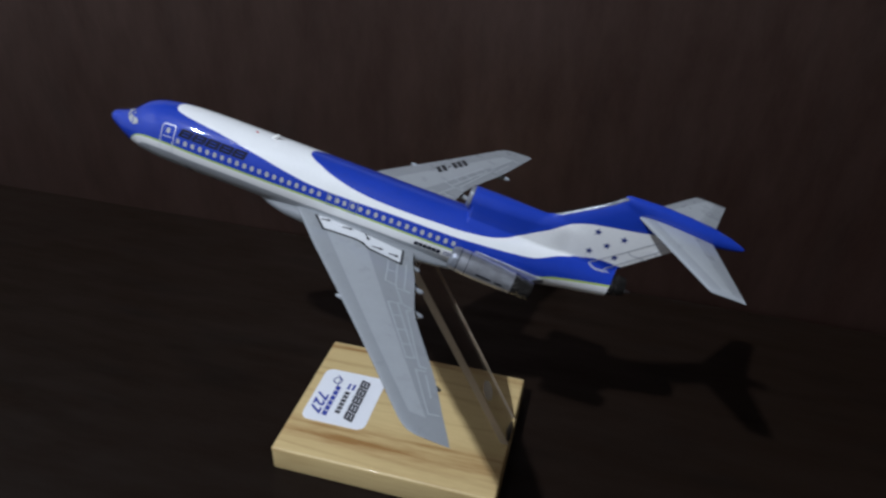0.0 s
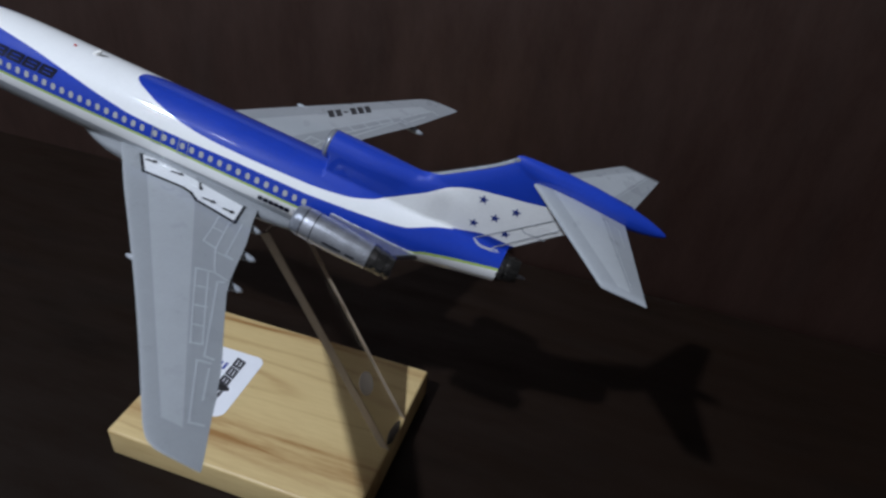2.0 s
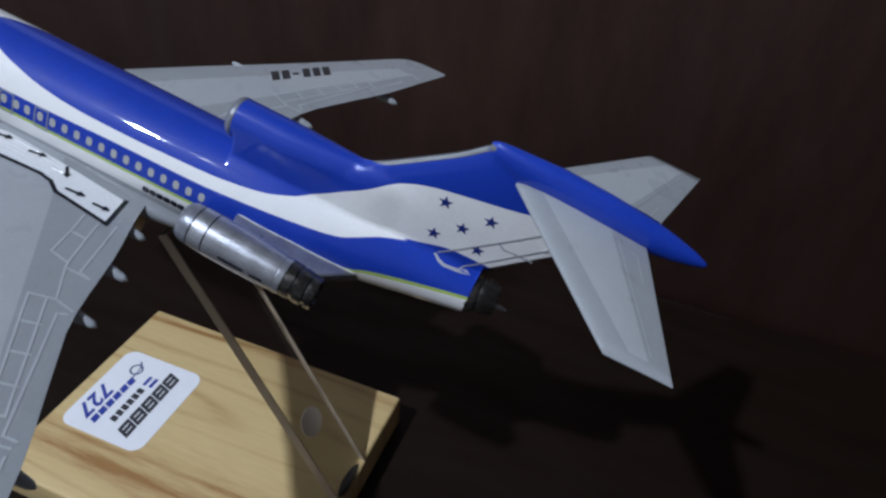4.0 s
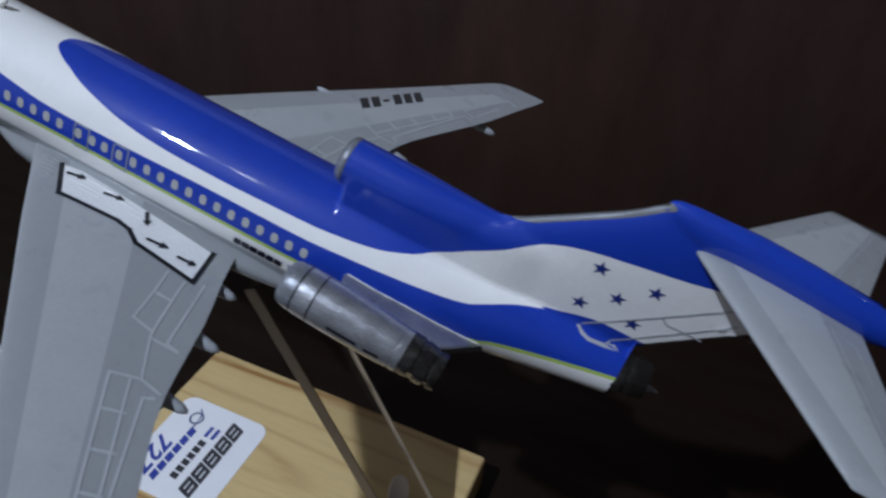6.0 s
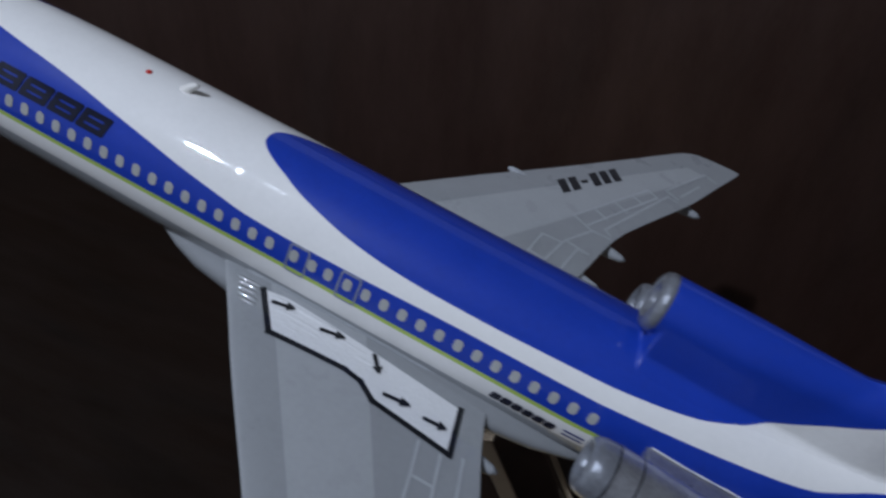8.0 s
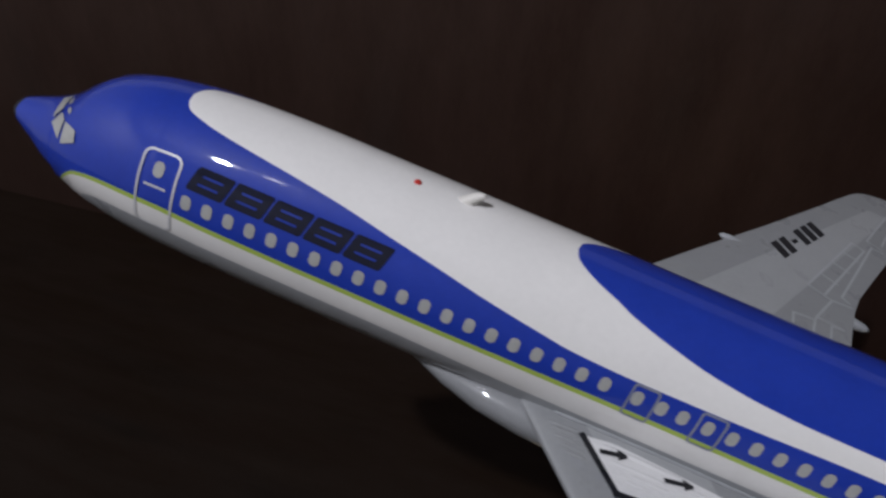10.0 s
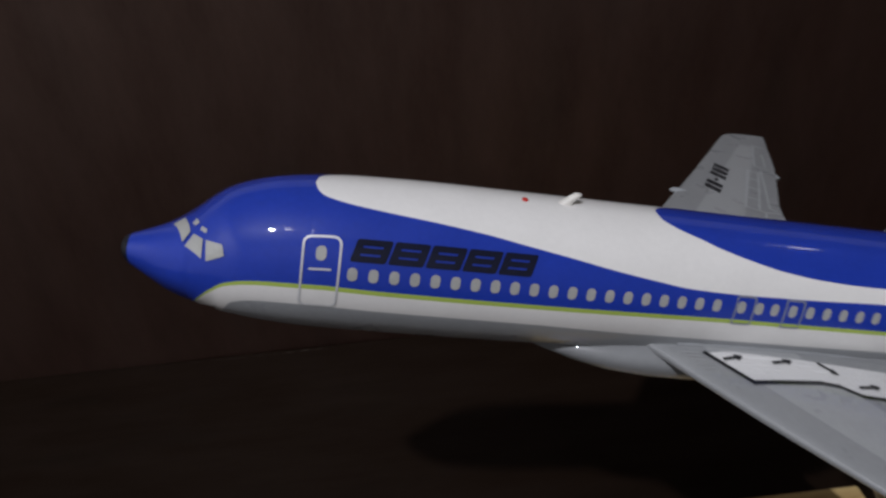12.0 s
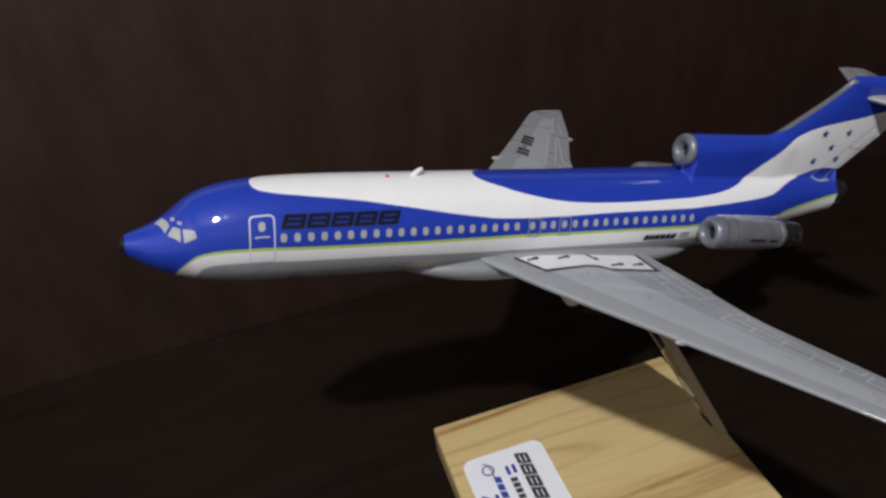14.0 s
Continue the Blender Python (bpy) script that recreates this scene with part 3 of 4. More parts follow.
stations = sorted({round(x, 3) for x in [*(1.21 * (np.linspace(0.0, 1, 30) ** 2.2) - 0.31), *np.arange(0.9, 34.001, 0.125), *np.arange(1.4, 2.9, 0.04), *np.arange(4.58, 5.1, 0.03), *np.arange(13.64, 14.3, 0.04), 34.0]})
bm = bmesh.new()
COLOURS = (3, 0, 2, 1, 0, 1)
BANDS = (5, 3, 2, 5, 6, 6)
rings, marks = [], []
for x in stations:
    g = greenline(x)
    half = float(np.interp(x, [0, 28, 31, 34], [1.9, 1.9, 4.2, 4.6])) if g > -80 else 0.0
    lo, hi = max(-90, g - half), max(-90, g + half)
    cuts = [-90, min(greyline(x), lo), lo, hi, max(whiteline(x), hi), max(blueline(x), whiteline(x)), 90]
    degs, cols = [], []
    for k in range(6):
        n = BANDS[k]
        degs += [cuts[k] + (cuts[k + 1] - cuts[k]) * i / n for i in range(n)]
        cols += [COLOURS[k]] * n
    left = degs + [90]
    ring = [skin(x, d) for d in left]
    ring += [Vector((p.x, -p.y * 1.05, p.z)) for p in reversed(ring[1:-1])]
    rings.append(ring)
    marks = cols + cols[::-1]
rows = [[bm.verts.new(p) for p in ring] for ring in rings]
n = len(rows[0])
for x, a, b in zip(stations, rows, rows[1:]):
    for i in range(n):
        f = bm.faces.new((a[i], a[(i + 1) % n], b[(i + 1) % n], b[i]))
        f.material_index = 4 if x < -0.13 else marks[i]
bmesh.ops.remove_doubles(bm, verts=bm.verts, dist=0.000004)
fuselage = part("fuselage", bm, [WHITE, BLUE, GREEN, BELLY, BLACK], plane, "blue fuselage with white swoosh, lime stripe and grey belly")

# fairing under the wings
bm = bmesh.new()
sections = [(10.4, 0.3, -1.62, -1.82), (11.2, 0.95, -1.30, -1.98), (12.1, 1.45, -1.0, -2.17), (13.0, 1.82, -0.76, -2.29), (14.1, 2.06, -0.58, -2.34), (15.2, 2.2, -0.48, -2.30), (20, 2.16, -0.45, -2.02), (22, 2.1, -0.5, -1.98), (23.2, 1.92, -0.6, -1.9), (24.2, 1.6, -0.8, -1.78), (25, 1.2, -1.0, -1.62), (25.6, 0.6, -1.2, -1.5)]
rings = []
for x, w, top, bot in sections:
    wide_at = top - 0.38 * (top - bot)
    rings.append([Vector((x, w * math.cos(t), wide_at + ((top if t < math.pi else 2 * wide_at - bot) - wide_at) * math.sin(t))) * CM for t in (2 * math.pi * i / 40 for i in range(40))])
loft(bm, rings)
part("belly_fairing", bm, FAIRING, plane, "rounded grey belly fairing")

# cabin windows
first_windows = [5.66 + 0.4985 * i for i in range(20)] + [15.84, 16.36, 16.82, 17.36] + [17.88 + 0.5105 * i for i in range(13)]
for x in first_windows:
    bm = bmesh.new()
    patch(bm, rounded(x, 0, 0.235, 0.335, 0.105, 4), shell(15.3), 2)
    part("cabin_window", bm, PANE, fuselage)
# doors and exits: outlines
bm = bmesh.new()
ribbon(bm, rounded(4.88, 0, 0.92, 1.84, 0.17, 3), 0.055, shell(13.4, 0.014), closed=True)
door = part("door_outline", bm, OUTLINE, fuselage, "silver door outline")
bm = bmesh.new()
patch(bm, rounded(4.87, 0, 0.26, 0.36, 0.12, 4), shell(28.7), 2)
part("door_window", bm, PANE, door)
bm = bmesh.new()
ribbon(bm, [(4.62, 0), (5.12, 0)], 0.055, shell(17.2, 0.014))
part("door_handle_mark", bm, OUTLINE, door)
for x in (15.95, 17.4):
    bm = bmesh.new()
    ribbon(bm, rounded(x, 0, 0.53, 0.78, 0.06, 2), 0.05, shell(12.6, 0.015), closed=True)
    part("exit_outline", bm, DULLLINE, fuselage, "silver over-wing exit outline")

# airline emblem and registration as plain slanted blocks
def band_blocks(x0, x1, deg, height, count, gap, mat, name, slant=0.25, slots=False):
    pitch = (x1 - x0) / count
    for i in range(count):
        bm = bmesh.new()
        a, b = x0 + pitch * i, x0 + pitch * (i + 1 - gap)
        if slots:
            slotted(bm, a, b, height, slant, shell(deg, 0.013))
        else:
            patch(bm, [(u + slant * v, v) for u, v in rounded((a + b) / 2, 0, b - a, height, min(0.28 * height, 0.06), 3)], shell(deg, 0.013), 3)
        part(name, bm, mat, fuselage)


band_blocks(5.64, 10.14, 32.8, 0.55, 5, 0.06, INK, "emblem_block", 0.3, True)
band_blocks(21.66, 23.42, -11.3, 0.31, 6, 0.1, INK, "registration_bar", 0.2)
for k, mat in enumerate((STAR, STAR)):
    bm = bmesh.new()
    ribbon(bm, [(23.64, 0.09 - 0.17 * k), (24.1, 0.09 - 0.17 * k)], 0.075, shell(-10.2, 0.014))
    part("flag_stripe", bm, mat, fuselage)

# cockpit panes: x from the nose and degrees
for quad in (((0.98, 96), (1.26, 100), (1.56, 52), (1.38, 37.7)), ((1.46, 32.7), (1.66, 47.2), (1.93, 39.2), (1.93, 19.5)), ((2.01, 38), (2.44, 33), (2.5, 23.3), (2.05, 17.3)),
             ((1.57, 65.2), (1.66, 71.4), (1.77, 60.9), (1.67, 58.8)), ((1.82, 50.3), (1.85, 54.7), (2.01, 49.2), (1.99, 44.7))):
    bm = bmesh.new()
    q = [Vector(p) for p in quad]
    k = 8
    grid = [[bm.verts.new(skin(*(q[0].lerp(q[1], i / k).lerp(q[3].lerp(q[2], i / k), j / k)), 0.013)) for j in range(k + 1)] for i in range(k + 1)]
    for i in range(k):
        for j in range(k):
            bm.faces.new((grid[i][j], grid[i + 1][j], grid[i + 1][j + 1], grid[i][j + 1]))
    part("cockpit_window", bm, PANE, fuselage)

# aerial and beacon on the roof
bm = bmesh.new()
rings = []
for h, x, r in ((-0.06, 11.04, 0.24), (0.03, 11.08, 0.19), (0.12, 11.16, 0.16), (0.24, 11.28, 0.145), (0.31, 11.34, 0.11), (0.34, 11.36, 0.03)):
    rings.append([Vector((x + r * math.cos(t), 0.06 + r * 0.7 * math.sin(t), 2.31 + h)) * CM for t in (2 * math.pi * i / 16 for i in range(16))])
loft(bm, rings)
part("blade_aerial", bm, PAD, plane, "small pale grey roof aerial")
bm = bmesh.new()
revolve(bm, [(0, 0.10), (0.4, 0.09), (0.8, 0.06), (1, 0.02)], (0.0995, 0, 0.0229), (0.0995, 0, 0.0238), n=14)
for v in bm.verts:
    v.co.x, v.co.y = 0.0995 + (v.co.x - 0.0995) * CM, v.co.y * CM
part("beacon", bm, RED, plane, "tiny red beacon")

# ---- wings
LEAD = smooth_curve([(0.5, 13.0), (2.0, 14.1), (2.95, 14.85), (4.5, 16.06), (6.4, 17.63), (10.15, 20.68), (12.95, 22.85), (15.0, 24.38), (15.5, 24.78), (15.85, 25.2), (16.02, 25.7), (16.08, 26.9)])
TRAIL = smooth_curve([(0.5, 21.6), (2.0, 21.85), (2.7, 22.02), (4.7, 22.68), (6.4, 23.1), (7.6, 23.45), (9.5, 24.4), (12.1, 25.75), (14.2, 26.6), (15.9, 27.3), (16.08, 27.36)])


def droop(s, ay):
    """The inner flaps hang a little."""
    u = min(max((s - 0.4) / 0.6, 0.0), 1.0)
    return -0.05 * u * u * (3 - 2 * u) * min(max((9.5 - ay) / 5, 0.0), 1.0)


def wing_top(x, ay):
    x0, x1 = LEAD(ay), TRAIL(ay)
    c = max(x1 - x0, 0.02)
    s = min(max((x - x0) / c, 0.0), 1.0)
    shape = (1.4845 * math.sqrt(s) - 0.63 * s - 1.758 * s * s + 1.4215 * s ** 3 - 0.5075 * s ** 4) * 2
    h = 0.02 * min(c, 7) + 0.03
    return -0.62 + 0.01 * (ay - 2) + h * (shape - 0.93) + droop(s, ay), s, c, h, shape


def rise(side, ay):
    """The left wing curves up to its tip, the right one hangs a little."""
    return 0.0001 * ay ** 3 - 0.006 * ay if side < 0 else 0.02 - 0.018 * ay


SPAN = {-1: 1.0, 1: 1.028}


def on_wing(side, x, ay, z):
    """A place of the drawn wing on its own side; the right one is set a little further forward."""
    s = (x - LEAD(ay)) / max(TRAIL(ay) - LEAD(ay), 0.02)
    ahead = (0.08 + 0.14 * (1 - s)) * float(np.interp(ay, [2, 7, 12, 16], [0, 1, 1, 0.6])) if side > 0 else 0.0
    return Vector((x - ahead, side * ay * SPAN[side], z + rise(side, ay))) * CM


def wing_mesh(side):
    bm = bmesh.new()
    spans = [1.3, 1.6, 1.72, 1.8, 1.87, 1.94, 2.0, 2.06, 2.12, 2.18, 2.24, 2.3, 2.36, 2.6, 3, 3.5, 4, 4.75, 5.5, 6.4, 7.2, 8, 9, 10, 11, 12, 13, 14, 14.6, 15, 15.3, 15.55, 15.75, 15.9, 15.98, 16.03, 16.08]
    rings, n = [], 34
    for ay in spans:
        x0, x1 = LEAD(ay), TRAIL(ay)
        tip = max(0.0, (ay - 15.4) / 0.68)
        thin = math.sqrt(max(1 - tip * tip, 0.01))
        ring = []
        for i in range(n):
            s = (1 - math.cos(math.pi * i / (n - 1))) / 2
            x = x0 + (x1 - x0) * s
            top = wing_top(x, ay)
            ring.append((x, top[0] - top[3] * top[4] * (1 - thin) * 0.6))
        under = []
        for i in range(n - 2, 0, -1):
            s = (1 - math.cos(math.pi * i / (n - 1))) / 2
            x = x0 + (x1 - x0) * s
            z, _, c, h, shape = wing_top(x, ay)
            edge = -0.62 + 0.01 * (ay - 2) - h * 0.93 + droop(s, ay)
            under.append((x, edge - (0.05 * min(c, 7.5) + 0.03) * shape ** 0.6 * thin))
        rings.append([on_wing(side, x, ay, z) for x, z in ring + under])
    loft(bm, rings)
    return bm


for side in (-1, 1):
    wing = part("wing", wing_mesh(side), WING, plane, "swept wing in two tones of grey")
    lay = lambda u, v, side=side: on_wing(side, u, v, wing_top(u, v)[0] + 0.014)
    lay2 = lambda u, v, side=side: on_wing(side, u, v, wing_top(u, v)[0] + 0.022)
    lay3 = lambda u, v, side=side: on_wing(side, u, v, wing_top(u, v)[0] + 0.044)
    # control surface outlines
    for pts, closed in (
        ([(20.87, 4.6), (21.46, 4.57), (21.76, 5.78), (21.05, 5.68)], True),
        ([(20.68, 3.72), (20.87, 4.6)], False), ([(21.28, 3.74), (21.46, 4.57)], False),
        ([(21.80, 3.5), (21.94, 4.12), (22.31, 5.87), (22.68, 5.92)], False),
        ([(21.76, 5.78), (21.84, 5.97), (22.7, 5.94)], False),
        ([(21.84, 5.97), (22.54, 7.18), (23.19, 7.27)], False),
        ([(22.45, 7.2), (21.77, 7.45), (23.92, 11.26), (24.35, 11.08), (22.33, 7.35)], False),
        ([(22.33, 8.40), (22.87, 8.2)], False), ([(22.90, 9.40), (23.42, 9.2)], False), ([(23.42, 10.37), (23.93, 10.2)], False),
        ([(23.15, 7.46), (22.93, 7.6), (24.72, 11.55), (25.1, 11.5)], False),
        ([(25.12, 11.74), (24.6, 11.87), (25.93, 14.52), (26.43, 14.36)], False),
        ([(25.2, 12.0), (25.8, 13.4)], False),
    ):
        bm = bmesh.new()
        ribbon(bm, pts, 0.08, lay, closed)
        part("panel_line", bm, WINGLINE, wing)
    sag = lambda y: droop(0.85, y)
    # streamlined hinge fairings below the trailing edge
    for y, tip in ((3.1, 23.0), (5.0, 23.75), (7.1, 24.25), (12.1, 26.5)):
        bm = bmesh.new()
        revolve(bm, [(0, 0.01), (0.12, 0.11), (0.4, 0.20), (0.7, 0.21), (0.92, 0.14), (1, 0.05)], (tip - 2.5, side * y * SPAN[side], -1.0 + rise(side, y) + sag(y)), (tip - 0.32, side * y * SPAN[side], -1.1 + rise(side, y) + sag(y)), n=18)
        bmesh.ops.scale(bm, vec=(CM, CM, CM), verts=bm.verts)
        part("hinge_fairing", bm, BELLY, wing)
    bm = bmesh.new()
    nose, lift = (18.95, -0.72) if side < 0 else (18.72, -0.64)
    revolve(bm, [(0, 0.03), (0.12, 0.10), (0.35, 0.13), (0.7, 0.12), (1, 0.04)], (nose, side * 8.35 * SPAN[side], lift + rise(side, 8.35)), (nose + 0.95, side * 8.35 * SPAN[side], lift - 0.06 + rise(side, 8.35)), n=16)
    bmesh.ops.scale(bm, vec=(CM, CM, CM), verts=bm.verts)
    part("fence_stub", bm, BELLY, wing)
    if side < 0:
        # walkway by the root: white panel, black border, arrows
        outer = [(15.3, 2.08), (16.17, 3.16), (18.25, 3.02), (18.75, 3.1), (19.25, 3.42), (21.46, 3.6), (21.22, 2.26)]
        bm = bmesh.new()
        k = 40
        rows = []
        for i in range(k + 1):
            x = 15.3 + (21.44 - 15.3) * i / k
            hi = float(np.interp(x, [p[0] for p in outer[:6]], [p[1] for p in outer[:6]]))
            lo = float(np.interp(x, [15.3, 16.0, 21.22, 21.46], [2.06, 1.95, 2.26, 3.58]))
            rows.append([bm.verts.new(lay(x, lo + (max(hi, lo + 0.01) - lo) * j / 6)) for j in range(7)])
        for a, b in zip(rows, rows[1:]):
            for j in range(6):
                bm.faces.new((a[j], a[j + 1], b[j + 1], b[j]))
        walkway = part("walkway", bm, BLISTER, wing, "white walkway panel with black border")
        # long wrinkles in the decal and runs in the lacquer before it, nearly along the root
        def wrinkle(name, mat, parent, label, v, x0, x1, wide):
            bm = bmesh.new()
            rows = []
            for x in np.linspace(x0, x1, int((x1 - x0) / 0.03) + 3):
                end = min((x - x0) / 0.12, (x1 - x) / 0.12, 1.0)
                swell = 0.8 + 0.35 * noise.noise(Vector((x * 2.3, v * 9, 0)))
                mid = v + 0.03 * noise.noise(Vector((x * 1.1, v * 5, 4)))
                rows.append([bm.verts.new(on_wing(side, x, mid + wide * d, wing_top(x, mid + wide * d)[0] + 0.012 + wide * 0.56 * swell * max(end, 0.0) * (1 - d * d))) for d in (-1, -0.8, -0.55, -0.3, 0, 0.3, 0.55, 0.8, 1)])
            for a, b in zip(rows, rows[1:]):
                for j in range(8):
                    bm.faces.new((a[j], a[j + 1], b[j + 1], b[j]))
            part(name, bm, mat, parent, label)

        for v, x0, x1, wide in ((2.12, 15.7, 17.6, 0.065), (2.3, 17.3, 18.5, 0.038), (2.42, 15.95, 17.2, 0.042), (2.5, 18.25, 19.2, 0.05), (2.58, 16.4, 17.3, 0.034), (2.76, 16.3, 16.8, 0.03)):
            wrinkle("wrinkle", WRINKLE, walkway, "wrinkle in the glossy decal", v, x0, x1, wide)
        for v, x0, x1 in ((2.02, 14.5, 15.25), (2.16, 14.6, 15.2), (2.32, 14.7, 15.3), (2.48, 14.8, 15.4), (2.64, 14.95, 15.45)):
            wrinkle("lacquer_run", LACQUER, wing, "run in the grey lacquer", v, x0, x1, 0.05)
        # bead of lacquer where the wing meets the fuselage
        bm = bmesh.new()
        rings = []
        for x in np.linspace(14.6, 21.4, 90):
            z = wing_top(x, 1.78)[0] + 0.02
            q = (z - MID(x)) / (MID(x) - BOTTOM(x))
            w = WIDE(x) * math.sqrt(1 - q * q)
            thick = 0.034 + 0.012 * noise.noise(Vector((x * 2.5, 3, 0)))
            rings.append([Vector((x, side * (w + thick * math.cos(t)), z + thick * math.sin(t))) * CM for t in (2 * math.pi * i / 12 for i in range(12))])
        loft(bm, rings)
        part("lacquer_bead", bm, BELLY, wing, "glossy bead of grey lacquer")
        bm = bmesh.new()
        ribbon(bm, outer, 0.155, lay2)
        part("border", bm, BLACK, walkway)
        for (x0, y0), (x1, y1) in (((15.75, 2.3), (16.3, 2.17)), ((17.2, 2.33), (17.8, 2.2)), ((18.68, 2.2), (19.02, 2.62)), ((19.42, 3.08), (20.08, 2.98)), ((20.55, 3.08), (21.12, 3.02))):
            a, b = Vector((x0, y0)), Vector((x1, y1))
            d = (b - a).normalized()
            s = Vector((-d.y, d.x))
            bm = bmesh.new()
            ribbon(bm, [a, a.lerp(b, 0.62)], 0.115, lay3)
            bm.faces.new([bm.verts.new(lay3(*p)) for p in (a.lerp(b, 0.62) + s * 0.14, b + s * 0.035, b - s * 0.035, a.lerp(b, 0.62) - s * 0.14)])
            part("arrow", bm, BLACK, walkway)
    else:
        # registration on the right wing, as bars
        a, b, up = Vector((20.68, 8.92)), Vector((22.55, 11.7)), Vector((0.42, -0.58))
        for i in range(6):
            p, q = a.lerp(b, i / 6), a.lerp(b, (i + (0.74 if i != 2 else 0.6)) / 6)
            u0, u1 = (0, 1) if i != 2 else (0.4, 0.62)
            bm = bmesh.new()
            quad = [p + up * u0, q + up * u0, q + up * u1, p + up * u1]
            patch(bm, quad, lay, 2)
            part("registration_bar", bm, FADED, wing)

# ---- fin with the duct of the middle engine, one moulding that flows out of the roof
fin_lead = smooth_curve([(1.0, 24.8), (1.6, 25.6), (4.3, 29.3), (5.43, 30.88), (6.2, 31.9), (6.6, 32.33), (6.9, 32.66), (7.1, 32.8)])
fin_trail = lambda z: 34.0 + (z - 1.95) * 0.985
DUCT_R = smooth_curve([(23.9, 0.735), (26, 0.74), (27.5, 0.64), (28.5, 0.53), (29.5, 0.41), (30.5, 0.28), (31.5, 0.12), (32.5, -0.1), (34, -0.4)])
DUCT_TOP = smooth_curve([(23.9, 4.10), (26, 4.08), (28.3, 4.05), (40, 4.05)])
bullet_rings = ((32.55, 0.02, 0.02, 6.88), (32.62, 0.10, 0.11, 6.86), (32.8, 0.19, 0.23, 6.81), (33.2, 0.28, 0.36, 6.72), (33.9, 0.36, 0.48, 6.62), (35, 0.42, 0.58, 6.56), (36.5, 0.44, 0.6, 6.46), (37.6, 0.40, 0.58, 6.37), (38.4, 0.34, 0.53, 6.31), (39.1, 0.26, 0.41, 6.28), (39.7, 0.17, 0.25, 6.26), (40.05, 0.09, 0.12, 6.25), (40.17, 0.02, 0.02, 6.25))


def bulge(a, b, k):
    """The larger of two half-widths, with a fillet between them."""
    h = min(max(0.5 + 0.5 * (a - b) / k, 0.0), 1.0)
    return b + (a - b) * h + k * h * (1 - h)


def tail_half(x, z):
    """Half the width of roof, duct, fin and bullet at a length and height."""
    top, mid = TOP(x), MID(x)
    q = (z - mid) / (top - mid)
    body = WIDE(x) * math.sqrt(max(1 - q * q, 0)) - 0.03 if 0 <= q < 1 and x <= 34 else -abs(z - top)
    r, c = DUCT_R(x), DUCT_TOP(x) - 0.74
    up = (z - c) / 0.74
    if up >= 1:
        duct = -(up - 1)
    elif up >= 0 or x < 24.2:
        duct = r * math.sqrt(max(1 - up * up, 0.0)) if r > 0 else r
    else:
        neck = math.sqrt(max(1 - (max(24.36 - x, 0) / 0.18) ** 2, 0.0))
        duct = r * max(neck, math.sqrt(max(1 - up * up, 0.0))) if r > 0 else r
    x0, x1 = fin_lead(z), fin_trail(z)
    s = (x - x0) / (x1 - x0)
    blade = x - x0 if s < 0 else (1.4845 * math.sqrt(s) - 0.63 * s - 1.758 * s * s + 1.4215 * s ** 3 - 0.5075 * s ** 4) * 2 * (0.36 - 0.02 * (z - 2)) if s < 1 else -0.1
    rs = [[b[i] for b in bullet_rings] for i in range(4)]
    w, h, zc = (float(np.interp(x, rs[0], rs[i])) for i in (1, 2, 3))
    pod = w * math.sqrt(max(1 - ((z - zc) / h) ** 2, 0)) - 0.02 if abs(z - zc) < h and x > 32.55 else -0.5
    total = bulge(duct, blade, float(np.interp(x, [27.5, 29, 29.6, 30.6], [0.35, 0.6, 0.6, 0.3])))
    total = bulge(total, pod, 0.22)
    return bulge(total, body, float(np.interp(x, [26.5, 29.5], [0.5, 0.16])))


rows = []
for x in sorted({round(v, 3) for v in [*np.arange(24.05, 25.1, 0.05), *np.arange(25.1, 38.3, 0.13), 33.99, 34.01]}):
    zt = 7.0
    while tail_half(x, zt) <= 0.0:
        zt -= 0.01
    under, over = zt, zt + 0.01
    for _ in range(20):
        half_way = (under + over) / 2
        under, over = (half_way, over) if tail_half(x, half_way) > 0 else (under, half_way)
    zt = min(under, 6.9)
    low = MID(x) + 0.35 * (TOP(x) - MID(x)) if x <= 34 else 1.95 + (x - 34) / 0.985
    if x < 24.3:
        low = min(low, 2.2)
    row = []
    for i in range(61):
        z = low + (zt - low) * (1 - (1 - i / 60) ** 1.7)
        w = max(tail_half(x, z), 0.0)
        if (i == 60 and zt < 6.85) or (i == 0 and x > 34):
            w = 0.0
        row.append(Vector((x, -w, z)) * CM)
    rows.append(row)
whole = bmesh.new()
for flip in (1, -1):
    made = [[whole.verts.new((p.x, p.y * flip, p.z)) for p in row] for row in rows]
    for a, b in zip(made, made[1:]):
        for i in range(60):
            whole.faces.new((a[i], a[i + 1], b[i + 1], b[i]))
bmesh.ops.remove_doubles(whole, verts=whole.verts, dist=0.000003)
bmesh.ops.recalc_face_normals(whole, faces=whole.faces)
whole.normal_update()


def tail_piece(name, test, label):
    """One stretch of the moulding, shaded as if it were still whole."""
    ids, places, normals, faces = {}, [], [], []
    for f in whole.faces:
        if test(f.calc_center_median().x / CM):
            for v in f.verts:
                if v.index not in ids:
                    ids[v.index] = len(places)
                    places.append(v.co[:])
                    normals.append(v.normal[:])
            faces.append([ids[v.index] for v in f.verts])
    me = bpy.data.meshes.new(name)
    me.from_pydata(places, [], faces)
    me.materials.append(TAIL)
    for f in me.polygons:
        f.use_smooth = True
    me.normals_split_custom_set_from_vertices(normals)
    ob = new(name, me)
    ob.parent = plane
    return tagged(ob, label)


